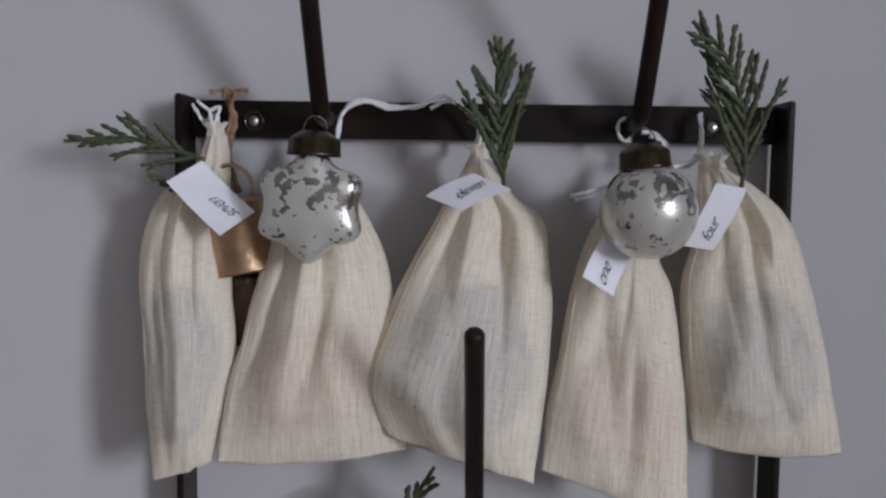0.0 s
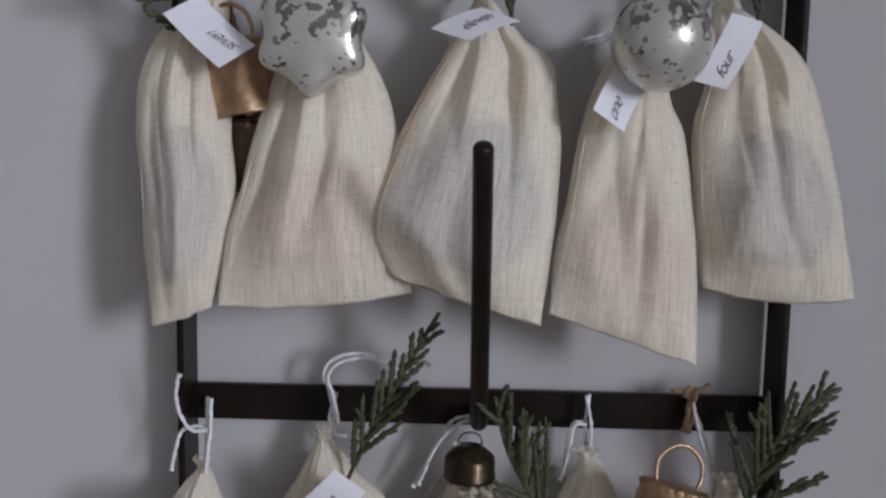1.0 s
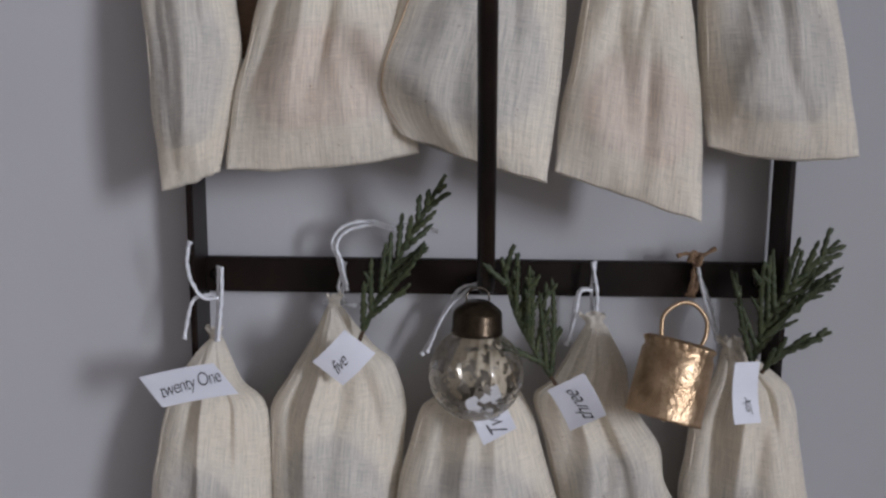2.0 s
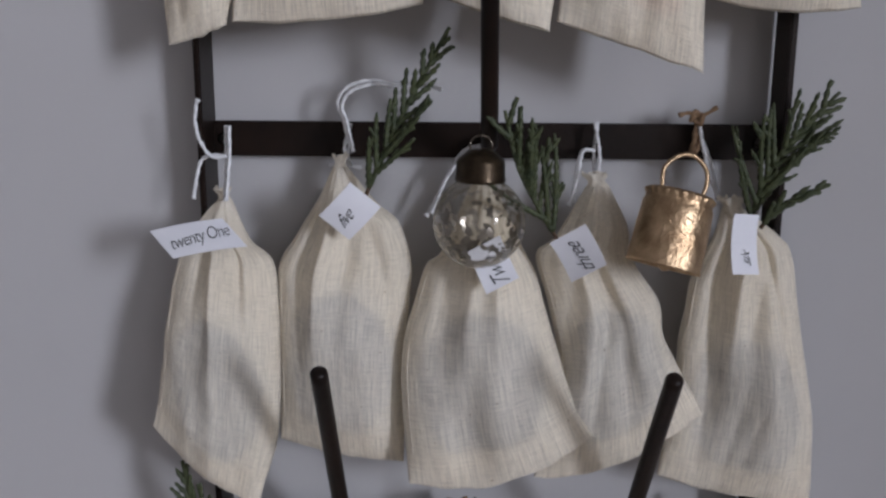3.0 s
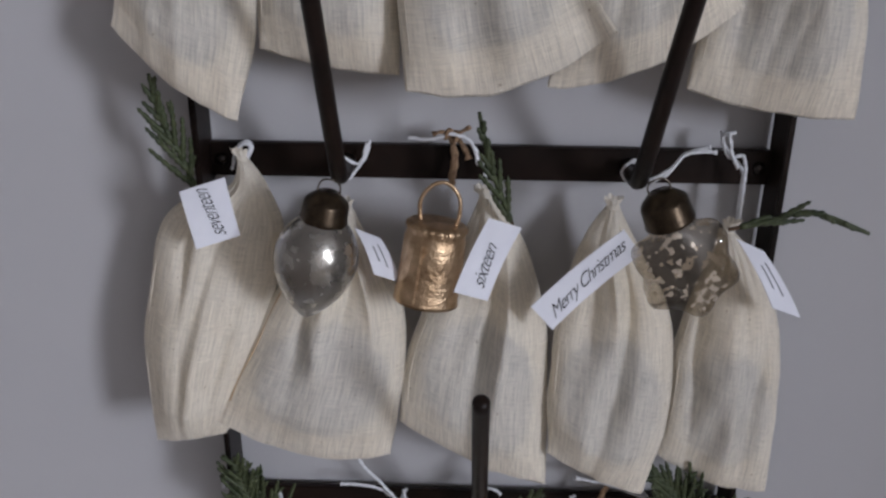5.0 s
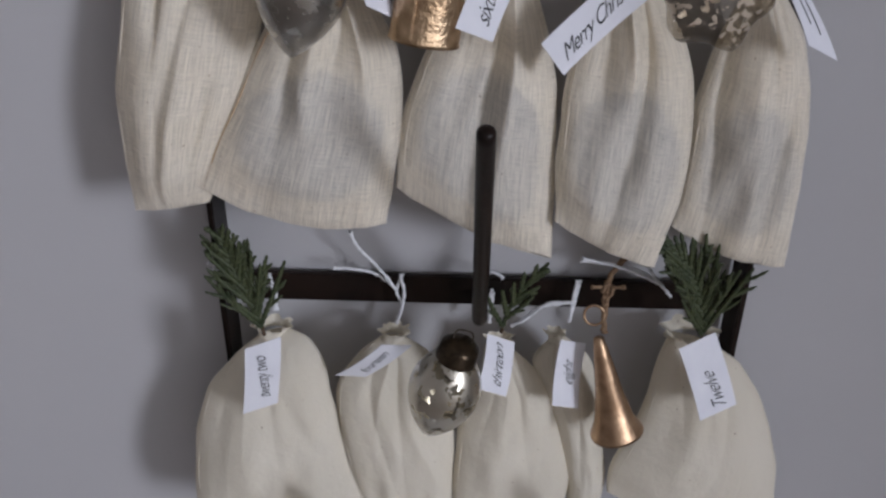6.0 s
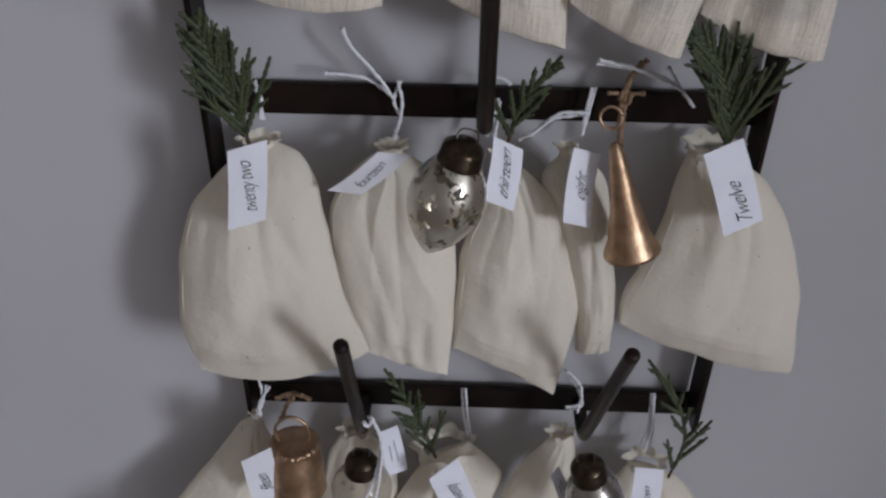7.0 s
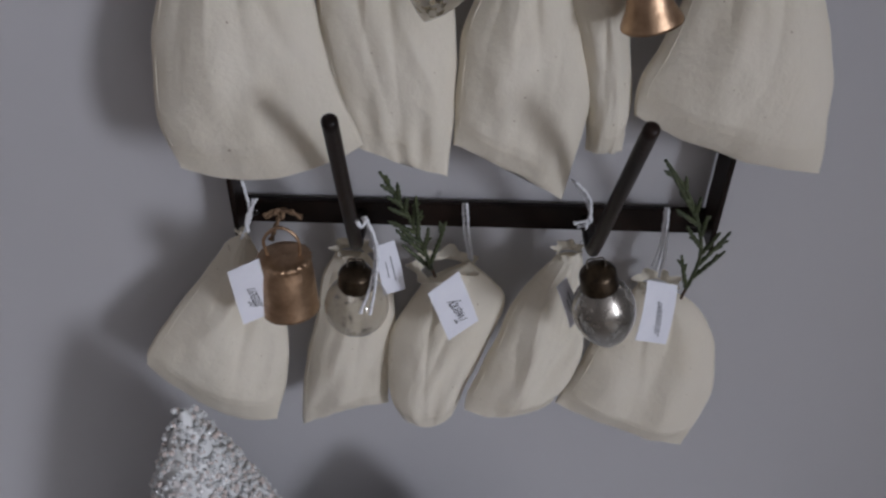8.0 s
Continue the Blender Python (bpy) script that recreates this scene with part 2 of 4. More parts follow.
X, Y = ROOM_X, ROOM_Y
structure("wall_north", (-X, 0.009, 0), (X, 0.13, 2.85), PAINT, "pale grey matt painted wall behind the rack")
structure("wall_west", (-X - 0.12, Y, 0), (-X, 0.13, 2.85), ROOM_PAINT, "taupe matt painted wall")
structure("wall_south", (-X, Y - 0.12, 0), (X + 0.12, Y, 2.85), ROOM_PAINT, "taupe matt painted wall")
structure("floor", (-X - 0.12, Y - 0.12, -0.1), (X + 0.12, 0.13, 0), BOARD, "grey-brown oak floor of the room")
structure("ceiling", (-X - 0.12, Y - 0.12, 2.85), (X + 0.12, 0.13, 2.95), CEIL, "plain white painted ceiling")
y0, y1, z0, z1 = WIN_Y - WIN_W / 2, WIN_Y + WIN_W / 2, WIN_Z - WIN_H / 2, WIN_Z + WIN_H / 2
bm = bmesh.new()
box(bm, (X, Y, 0), (X + 0.12, y0, 2.85))
box(bm, (X, y1, 0), (X + 0.12, 0.13, 2.85))
box(bm, (X, y0, 0), (X + 0.12, y1, z0))
box(bm, (X, y0, z1), (X + 0.12, y1, 2.85))
tagged(part("wall_east", bm, ROOM_PAINT, None, "", False), "taupe painted wall with a window opening", "wall", kind="structure")
# added out of view: cuts off part of the window light towards the right
structure("wall_return", (1.5, -1.49, 0), (1.62, 0.009, 2.85), ROOM_PAINT, "unseen taupe panel added to dim the right of the rack's wall")
window = tagged(new("window_1"), "white framed daylight window", "window", kind="structure")
for a, b in (((y0, z0), (y1, z0 + 0.03)), ((y0, z1 - 0.03), (y1, z1)), ((y0, z0 + 0.03), (y0 + 0.03, z1 - 0.03)), ((y1 - 0.03, z0 + 0.03), (y1, z1 - 0.03))):
    block("window_frame", (X + 0.04, a[0], a[1]), (X + 0.09, b[0], b[1]), TRIM, window, 0.003)


# ---- the rack ----
TOP, STEP, HALF = 1.700, 0.200, 0.1355
rack = thing("wall_rack", (0, 0, 0.86), "dark bronzed iron ladder rack with upright pegs on the wall", "rack")


def at_rack(ob):
    ob.location = -Vector((0, 0, 0.86))
    return ob


for s in (-1, 1):
    at_rack(block("side_bar", (min(s * HALF, s * (HALF - 0.003)), -0.0165, 0.884), (max(s * HALF, s * (HALF - 0.003)), 0.006, 1.7015), IRON, rack, 0.0006))
rungs = []
for k in range(5):
    z = TOP - STEP * k
    rungs.append(at_rack(block("rung", (-HALF + 0.003, 0.0, z - 0.0168), (HALF - 0.003, 0.004, z), IRON, rack, 0.0006)))


def peg(x, tip, z, out, rise):
    lean = (tip - x) / rise
    pts = spline([(x, 0.002, z), (x, -0.016, z), (x, -0.027, z + 0.002), (x + 0.01 * lean, -0.034, z + 0.010),
                  ((x + tip) / 2, -(0.034 + out) / 2, z + 0.005 + rise / 2), (tip, -out, z + rise)], 26)
    pts += [pts[-1] + Vector((0, -0.0006, 0.0012))]
    at_rack(part("peg", sweep(bmesh.new(), pts, lambda f: 0.0040 - 0.0004 * f if f < 0.99 else 0.0026, 14), IRON, rack))


# by rung: how far the tips stand out, how high they rise, and each peg's foot and tip
PEGS = ((0.105, 0.118, ((-0.0688, -0.0698), (0.0668, 0.068))),
        (0.108, 0.121, ((0.0, -0.0023),)),
        (0.1015, 0.119, ((-0.0665, -0.0659), (0.0665, 0.0716))),
        (0.113, 0.140, ((0.0, -0.0017),)),
        (0.100, 0.129, ((-0.0650, -0.0617), (0.0655, 0.068))))
for k, (out, rise, feet) in enumerate(PEGS):
    for x, tip in feet:
        peg(x, tip, TOP - STEP * k - 0.0085, out, rise)
for k in range(5):
    for s in (-1, 1):
        bm = bmesh.new()
        lathe(bm, [(0.0031, -0.0004), (0.0030, 0.0008), (0.0022, 0.0017), (0.0012, 0.0021), (0.0001, 0.0022)], 16)
        bmesh.ops.transform(bm, matrix=pose(s * (HALF - 0.0085), -0.0003, TOP - STEP * k - 0.0085, 90), verts=bm.verts)
        part("rivet", bm, GLOSS_IRON, rungs[k], "shiny black rivet head")
for x in (-0.104, 0.104):
    bm = bmesh.new()
    lathe(bm, [(0.0027, 0.0000), (0.0026, 0.0007), (0.0019, 0.0012), (0.0001, 0.0014)], 16)
    bmesh.ops.transform(bm, matrix=pose(x, -0.0003, TOP - 0.0095, 90), verts=bm.verts)
    part("screw", bm, STEEL, rungs[0], "small steel screw head")
    bm = lathe(bmesh.new(), [(0.0052, -0.0002), (0.0050, 0.0007), (0.0040, 0.0009), (0.0033, 0.0002)], 24)
    bmesh.ops.transform(bm, matrix=pose(x, -0.0003, TOP - 0.0095, 90), verts=bm.verts)
    part("screw_hole", bm, GLOSS_IRON, rungs[0], "dark rounded rim of the screw hole")


# ---- kinds of things ----
def bag(seed, depths, left, right, sag, label, strings=(), fill=-1, puff=1.0, crease=1.0, cloth=None, thread=None):
    """A muslin bag between two side lines (x, z) from its gathered neck down to the bottom corners."""
    cloth = cloth or GAUZE
    rng = random.Random(seed)
    nv, nf, nb = 88, 92, 14
    L, R = spline([(x, 0, z) for x, z in left], nv), spline([(x, 0, z) for x, z in right], nv)
    size = sum((R[i] - R[i - 1]).length for i in range(1, nv))
    folds = []
    for k in range(4 if crease > 0.7 else 3):
        amp = rng.uniform(0.0040, 0.0085) if k % 2 else -rng.uniform(0.0060, 0.0115)
        folds.append((0.1 + 0.8 * (k + rng.uniform(0.0, 1.0)) / 4, rng.uniform(-0.35, 0.35), rng.uniform(0.06, 0.13), amp, rng.uniform(0.35, 0.9)))
    drags = [(rng.uniform(0.2, 0.8), rng.uniform(0.35, 0.85), rng.uniform(-0.9, 0.9), rng.uniform(0.07, 0.13), rng.uniform(0.14, 0.3), rng.uniform(-0.0055, 0.004)) for _ in range(4 if crease > 0.7 else 1)]
    dents = [(rng.uniform(0.15, 0.85), rng.uniform(0.45, 0.9), rng.uniform(0.1, 0.22), rng.uniform(0.1, 0.25), rng.uniform(-0.006, 0.003)) for _ in range(4)]
    shift = Vector((seed * 3.7, seed * 1.3, 0))
    root = thing("muslin_bag", (L[0] + R[0]) / 2 + Vector((0, depths[0], 0)), label, "gift bag", "muslin bags on the rack")
    base = root.location

    def hang(v):
        return depths[0] + (depths[1] - depths[0]) * v

    def front(u, v):
        belly = 0.0045 + 0.013 * puff * (1 - math.exp(-v * 7)) * (0.55 + 0.45 * math.sin(math.pi * min(1, v * 1.05) ** 1.3))
        close = min(1, (1 - v) / 0.16) ** 0.6
        round_ = max(0.0, math.sin(math.pi * u)) ** 0.62
        y = belly * round_ * close
        wide = max(1e-3, (R[int(v * (nv - 1))] - L[int(v * (nv - 1))]).length)
        narrow = min(1, wide / 0.06) ** 1.6
        for u0, du, w, amp, end in folds:
            d = abs(u - u0 - du * (v - 0.15)) / (w * (0.45 + 1.1 * v))
            y += amp * crease * math.exp(-d ** 1.35) * min(1, v / 0.1) * math.exp(-(v / end) ** 2.6) * round_ * narrow
        for u0, vc, slope, w, run, amp in drags:
            across, along = (u - u0) - slope * (v - vc), (v - vc) + slope * (u - u0)
            y += amp * math.exp(-abs(across / w) ** 1.5 - (along / run) ** 2) * round_ * close
        for u0, vc, wu, wv, amp in dents:
            y += amp * math.exp(-((u - u0) / wu) ** 2 - ((v - vc + 0.5 * (u - u0)) / wv) ** 2) * round_ * close
        gather = math.exp(-((v - 0.13) / 0.09) ** 2)
        y += 0.0013 * crease * gather * noise.noise(Vector((u * 8 + 2 * v, v * 3, 7)) + shift) * round_
        y += 0.0005 * math.exp(-((v - 0.875) / 0.012) ** 2) * round_
        y += 0.0034 * noise.noise(Vector((u * 2.3, v * 2.8, 0)) + shift) * round_ * close * min(1, v * 4)
        y += 0.0011 * noise.noise(Vector((u * 7, v * 6, 2)) + shift) * round_
        return max(y, 0.0022 * round_ * close)

    bm = bmesh.new()
    uv = bm.loops.layers.uv.new("cloth")
    rows, flat = [], {}
    for j in range(nv):
        v = j / (nv - 1)
        row = []
        for i in range(nf + nb):
            is_front = i <= nf
            u = i / nf if is_front else 1 - (i - nf) / nb
            edge = 0.0010 * noise.noise(Vector((v * 7, 5 if u < 0.5 else 9, seed)))
            p = L[j].lerp(R[j], u) + Vector((edge * (1 if u < 0.5 else -1) * abs(2 * u - 1), 0, 0))
            p.z -= sag * 4 * u * (1 - u) * v ** 5
            p.z += 0.0012 * noise.noise(Vector((u * 6, seed, 3))) * v ** 8
            y = hang(v) - front(u, v) if is_front else min(0.005, hang(v) + 0.45 * (front(u, v) if v < 0.97 else 0.0))
            q = bm.verts.new(Vector((p.x, y, p.z)) - base)
            flat[q] = (u * 0.085 + (0 if is_front else 0.2), v * size)
            row.append(q)
        rows.append(row)
    n = nf + nb
    for a, b in zip(rows, rows[1:]):
        for i in range(n):
            bm.faces.new((a[i], b[i], b[(i + 1) % n], a[(i + 1) % n]))
    low = rows[-1]
    bm.faces.new(low[::-1])
    bm.faces.new(rows[0])
    for f in bm.faces:
        for loop in f.loops:
            loop[uv].uv = flat[loop.vert]
    part("cloth", bm, cloth, root)
    seam = []
    for j in range(4, nv - 1, 2):
        v, u = j / (nv - 1), 0.045
        p = L[j].lerp(R[j], u)
        seam.append(Vector((p.x, hang(v) - front(u, v) + 0.0001, p.z - sag * 4 * u * (1 - u) * v ** 5)) - base)
    part("side_seam", sweep(bmesh.new(), seam, 0.00055 if thread else 0.00034, 5), thread or cloth, root, "stitched side seam")
    # the gathered mouth above the drawstring
    bm = bmesh.new()
    uv = bm.loops.layers.uv.new("cloth")
    half, way = (R[0] - L[0]).length / 2, rng.uniform(-0.0025, 0.0025)
    tiers, where = [], {}
    for j in range(6):
        f, ring = j / 5, []
        for i in range(48):
            a = i * math.tau / 48
            wave = 1 + f * (0.16 * math.sin(7 * a + seed) + 0.22 * noise.noise(Vector((2 * math.cos(a), 2 * math.sin(a), seed))))
            r = half * (0.98 - 0.3 * math.sin(math.pi * f) ** 2 + 0.22 * f) * wave
            rise = 0.0062 * f * (1 + 0.35 * noise.noise(Vector((3 * math.cos(a), 3 * math.sin(a), seed + 4))))
            q = bm.verts.new((r * math.cos(a) + way * f, 0.8 * r * math.sin(a) - 0.0012, rise - 0.0008))
            where[q] = (a * half, rise)
            ring.append(q)
        tiers.append(ring)
    for a, b in zip(tiers, tiers[1:]):
        for i in range(48):
            bm.faces.new((a[i], a[(i + 1) % 48], b[(i + 1) % 48], b[i]))
    for f in bm.faces:
        for loop in f.loops:
            loop[uv].uv = where[loop.vert]
    part("frill", bm, cloth, root, "gathered frill of the bag's mouth")
    bm = bmesh.new()
    uv = bm.loops.layers.uv.new("cloth")
    strip, place = [], {}
    for j in range(5):
        v, row = 0.875 + 0.115 * j / 4, []
        for i in range(1, nf):
            u = i / nf
            p = L[int(v * (nv - 1))].lerp(R[int(v * (nv - 1))], u)
            a = v * (nv - 1) - int(v * (nv - 1))
            p = p.lerp(L[min(nv - 1, int(v * (nv - 1)) + 1)].lerp(R[min(nv - 1, int(v * (nv - 1)) + 1)], u), a)
            q = bm.verts.new(Vector((p.x, hang(v) - front(u, v) - 0.0004, p.z - sag * 4 * u * (1 - u) * v ** 5 + 0.0012 * noise.noise(Vector((u * 6, seed, 3))) * v ** 8)) - base)
            place[q] = (u * 0.085, v * size)
            row.append(q)
        strip.append(row)
    for a, b in zip(strip, strip[1:]):
        for i in range(len(a) - 1):
            bm.faces.new((a[i], b[i], b[i + 1], a[i + 1]))
    for f in bm.faces:
        for loop in f.loops:
            loop[uv].uv = place[loop.vert]
    part("hem", bm, cloth, root, "turned-up hem of doubled cloth")
    if cloth is GAUZE:
        # a cream sheet added just behind the front, to brighten the weave's gaps
        bm, slack = bmesh.new(), []
        for j in range(3, nv - 6, 2):
            v = j / (nv - 1)
            slack.append([bm.verts.new(Vector((q.x, hang(v) - max(0.0001, front(u, v) - 0.0034), q.z - sag * 4 * u * (1 - u) * v ** 5)) - base)
                          for u in (0.03 + 0.94 * i / 44 for i in range(45)) for q in (L[j].lerp(R[j], u),)])
        for a, b in zip(slack, slack[1:]):
            for i in range(44):
                bm.faces.new((a[i], b[i], b[i + 1], a[i + 1]))
        part("bright_backing", bm, MUSLIN, root, "added cream backing that brightens the gaps in the thin cloth")
    if fill >= 0:
        # the gift inside lies against the cloth
        bm, nu, nw, grid = bmesh.new(), 26, 26, []
        lo = 0.60 if fill == 0 else 0.47
        for j in range(nw + 1):
            row = []
            for i in range(nu + 1):
                a, b = i / nu * 2 - 1, j / nw * 2 - 1
                rim = 1 + 0.10 * noise.noise(Vector((a * 1.6, b * 1.6, seed)))
                k = math.sqrt(max(0, 1 - b * b / 2)), math.sqrt(max(0, 1 - a * a / 2))
                u, v = 0.5 + 0.40 * rim * a * k[0], (lo + 0.9) / 2 + (0.9 - lo) / 2 * rim * b * k[1]
                v = min(v, 0.88)
                p = L[int(v * (nv - 1))].lerp(R[int(v * (nv - 1))], u)
                row.append(bm.verts.new(Vector((p.x, hang(v) - max(0.0004, front(u, v) - 0.0011), p.z - sag * 4 * u * (1 - u) * v ** 5)) - base))
            grid.append(row)
        for q, r in zip(grid, grid[1:]):
            for i in range(nu):
                bm.faces.new((q[i], r[i], r[i + 1], q[i + 1]))
        bmesh.ops.solidify(bm, geom=bm.faces[:], thickness=0.0016)
        part("contents", bm, GIFTS[fill], root, "wrapped gift showing through the thin cloth")
    if strings:
        for line in strings:
            part("drawstring", cord(bmesh.new(), [Vector(p) - base for p in line]), COTTON, root, "knotted white cotton string")
    return root


def lettering(parent, words, width, height, tall, shift=0.0):
    """Ink words in a slanted hand on a tag's face."""
    data = bpy.data.curves.new("lettering", "FONT")
    data.offset = -0.0125 * tall
    data.body, data.size, data.shear, data.align_x, data.align_y, data.space_character = words, tall * 1.3, 0.6, "CENTER", "CENTER", 0.88
    ob = bpy.data.objects.new("lettering_source", data)
    scene.collection.objects.link(ob)
    bpy.context.view_layer.update()
    me = bpy.data.meshes.new_from_object(ob.evaluated_get(bpy.context.evaluated_depsgraph_get()))
    bpy.data.objects.remove(ob)
    span = max(v.co.x for v in me.vertices) - min(v.co.x for v in me.vertices)
    squeeze = min(0.78, width * 0.86 / span)
    for v in me.vertices:
        x, y = v.co.x * squeeze + shift * width, v.co.y * min(1.0, squeeze / 0.6) ** 0.5
        v.co = Vector((x, y + 0.12 * x, 0.0006))
    me.materials.append(INK)
    ink = new("lettering", me)
    ink.parent = parent
    return tagged(ink, "black handwritten words")


def tag(at, along, across, words, label, tall=0.0062, shift=0.0, twist=0.0):
    """A curled paper tag with its middle at at; along runs with the writing, across towards the writing's top."""
    along, across = Vector(along), Vector(across)
    w, h = along.length, across.length
    x, y = along / w, across / h
    z = x.cross(y).normalized()
    root = thing("paper_tag", at, label, "tag", "paper tags on the bags")
    curl = 0.0014 if len(words) % 2 else -0.0012

    def on_card(a, b, lift=0.0):
        return x * (a * w) + y * (b * h) + z * (curl * (4 * a * a - 0.35) + 0.0010 * a * b + lift)

    bm = bmesh.new()
    nx, ny = 10, 4
    grid = [[[bm.verts.new(on_card(i / nx - 0.5, j / ny - 0.5, s)) for j in range(ny + 1)] for i in range(nx + 1)] for s in (0.00014, -0.00014)]
    for s, g in enumerate(grid):
        for i in range(nx):
            for j in range(ny):
                q = (g[i][j], g[i + 1][j], g[i + 1][j + 1], g[i][j + 1])
                bm.faces.new(q if s == 0 else q[::-1])
    a, b = grid
    ring = [(i, 0) for i in range(nx)] + [(nx, j) for j in range(ny)] + [(i, ny) for i in range(nx, 0, -1)] + [(0, j) for j in range(ny, 0, -1)]
    for p, q in zip(ring, ring[1:] + ring[:1]):
        bm.faces.new((a[p[0]][p[1]], b[p[0]][p[1]], b[q[0]][q[1]], a[q[0]][q[1]]))
    card = part("card", bm, PAPER, root, "", False)
    if words:
        ink = lettering(root, words, w, h, tall, shift)
        for v in ink.data.vertices:
            v.co = on_card(v.co.x / w, v.co.y / h, 0.0004)
    else:
        for f, l in ((-0.12, 0.5), (0.14, 0.34)):
            bm = bmesh.new()
            run = [on_card(k / 8 * l - l / 2, f, 0.0004) for k in range(9)]
            sweep(bm, run, 0.00018, 4)
            part("writing_bar", bm, INK, root)
    return root


def aim(at, down):
    """A pose at at whose local -z points along down and whose local y points towards the wall."""
    z = -Vector(down).normalized()
    x = Vector((0, 1, 0)).cross(z).normalized()
    m = Matrix.Identity(4)
    for i, axis in enumerate((x, z.cross(x), z)):
        m.col[i] = (*axis, 0)
    m.translation = Vector(at)
    return m


def cap_and_ring(root, z, r, h):
    bm = bmesh.new()
    lathe(bm, [(r * 1.04, z), (r * 1.07, z + h * 0.08), (r * 1.03, z + h * 0.14), (r * 1.0, z + h * 0.62), (r * 0.92, z + h * 0.72), (r * 0.5, z + h * 0.98), (0.0003, z + h)], 32, lambda a, q: 1 + 0.012 * math.sin(a * 8))
    cap = part("cap", bm, BRASS_CAP, root, "aged brass cap")
    bm = bmesh.new()
    c = z + h + 0.0010
    sweep(bm, [Vector((0.0046 * math.cos(a), 0.0008 * math.sin(3 * a), c + 0.0046 * math.sin(a))) for a in (i * math.tau / 22 for i in range(23))], 0.00042, 6)
    part("hanging_ring", bm, WIRE, cap, "thin wire ring")


def bauble(kind, at, down, r, length, mat, cap_r, cap_h, label):
    """A glass bauble; at is the middle of its body, length its body's height."""
    root = thing(kind, at, label, "bauble", "glass baubles on the pegs")
    root.matrix_world = aim(at, down)
    bm = bmesh.new()
    n, prof, shape, sides = 30, [], None, 48
    for i in range(n + 1):
        f = i / n
        if kind == "drop_bauble":
            s = math.sin(math.pi / 2 * f / 0.6) ** 0.82 if f < 0.6 else math.cos(1.3 * (f - 0.6) / 0.4) ** 0.7
            z = -length / 2 + f * length
            prof.append((max(0.0002, r * s), z))
        else:
            a = math.pi * f
            prof.append((max(0.0002, r * math.sin(a)), -length / 2 * math.cos(a)))
    if kind == "star_bauble":
        bm2 = bm
        sides = 60
        lathe(bm2, prof, sides)
        for v in bm2.verts:
            ang = math.atan2(v.co.x, v.co.z)
            flat_r = math.hypot(v.co.x, v.co.z)
            point = (0.5 + 0.5 * math.cos(6 * ang)) ** 1.2
            grow = 0.93 + 0.21 * point * min(1, flat_r / (0.6 * r)) ** 2
            v.co.x *= grow
            v.co.z *= grow
            v.co.y = math.copysign(abs(v.co.y / r) ** 0.38 * r * 0.6, v.co.y)
    else:
        lathe(bm, prof, sides)
    body = part("glass_body", bm, mat, root)
    body.visible_shadow = mat not in (FLECKED, HAZY, PATCHY, CRACKLED)
    top = prof[-1][1] * (1.06 if kind == "star_bauble" else 0.965)
    cap_and_ring(root, top - (0.0016 if kind != "drop_bauble" else 0.002), cap_r, cap_h)
    return root


def bell(at, down, r, h, label, cone=False, seam=False, mat=None):
    """A hammered metal bell; at is the middle of its crown."""
    mat = mat or COPPER
    root = thing("cone_bell" if cone else "cow_bell", at, label, "bell", "small bells on the rack")
    root.matrix_world = aim(at, down)
    bm = bmesh.new()
    if cone:
        prof = [(0.0012, 0.0), (0.0026, -0.001), (0.0042, -0.2 * h), (0.55 * r, -0.6 * h), (0.78 * r, -0.86 * h), (1.02 * r, -0.975 * h), (1.04 * r, -h), (0.97 * r, -0.995 * h), (0.7 * r, -0.84 * h), (0.3 * r, -0.4 * h)]
    else:
        prof = [(0.0005, 0.0006), (0.6 * r, 0.0004), (0.86 * r, 0.0), (0.93 * r, -0.001), (0.94 * r, -0.05 * h), (0.90 * r, -0.10 * h), (0.90 * r, -0.14 * h), (0.945 * r, -0.19 * h), (0.965 * r, -0.5 * h), (0.99 * r, -0.96 * h), (1.015 * r, -h), (0.97 * r, -0.995 * h), (0.93 * r, -0.6 * h), (0.89 * r, -0.1 * h)]
    crimp = lambda a, z: 1 + (0.03 * math.sin(a * 24) if not cone and -0.10 * h < z < -0.0005 else 0) + 0.012 * math.sin(3 * a + z * 300)
    lathe(bm, prof, 144, crimp)
    shell = part("shell", bm, mat, root, "hammered metal shell")
    bm = bmesh.new()
    if cone:
        sweep(bm, [Vector((0.0048 * math.cos(a), 0.001 * math.sin(a), 0.012 + 0.0048 * math.sin(a))) for a in (i * math.tau / 20 for i in range(21))], 0.0007, 6)
    else:
        sweep(bm, spline([(-0.5 * r, 0, -0.002), (-0.62 * r, 0, 0.25 * h), (-0.3 * r, 0.0, 0.46 * h), (0.1 * r, 0, 0.5 * h), (0.5 * r, 0, 0.36 * h), (0.6 * r, 0, 0.14 * h), (0.5 * r, 0, -0.002)], 26), 0.00095, 8)
        if seam:
            part("seam", box(bmesh.new(), (-0.0006 - 0.35 * r, -0.93 * r - 0.0006, -0.95 * h), (0.0006 - 0.35 * r, -0.91 * r + 0.0004, -0.2 * h), 0.0004), mat, shell, "", False)
    part("loop", bm, mat, root, "bent wire loop")
    bm = bmesh.new()
    sweep(bm, [Vector((0, 0, -0.2 * h)), Vector((0.001, 0, -0.9 * h))], 0.0007, 6)
    bmesh.ops.create_icosphere(bm, subdivisions=2, radius=0.0032, matrix=Matrix.Translation((0.001, 0, -0.95 * h)))
    part("clapper", bm, mat, shell)
    return root


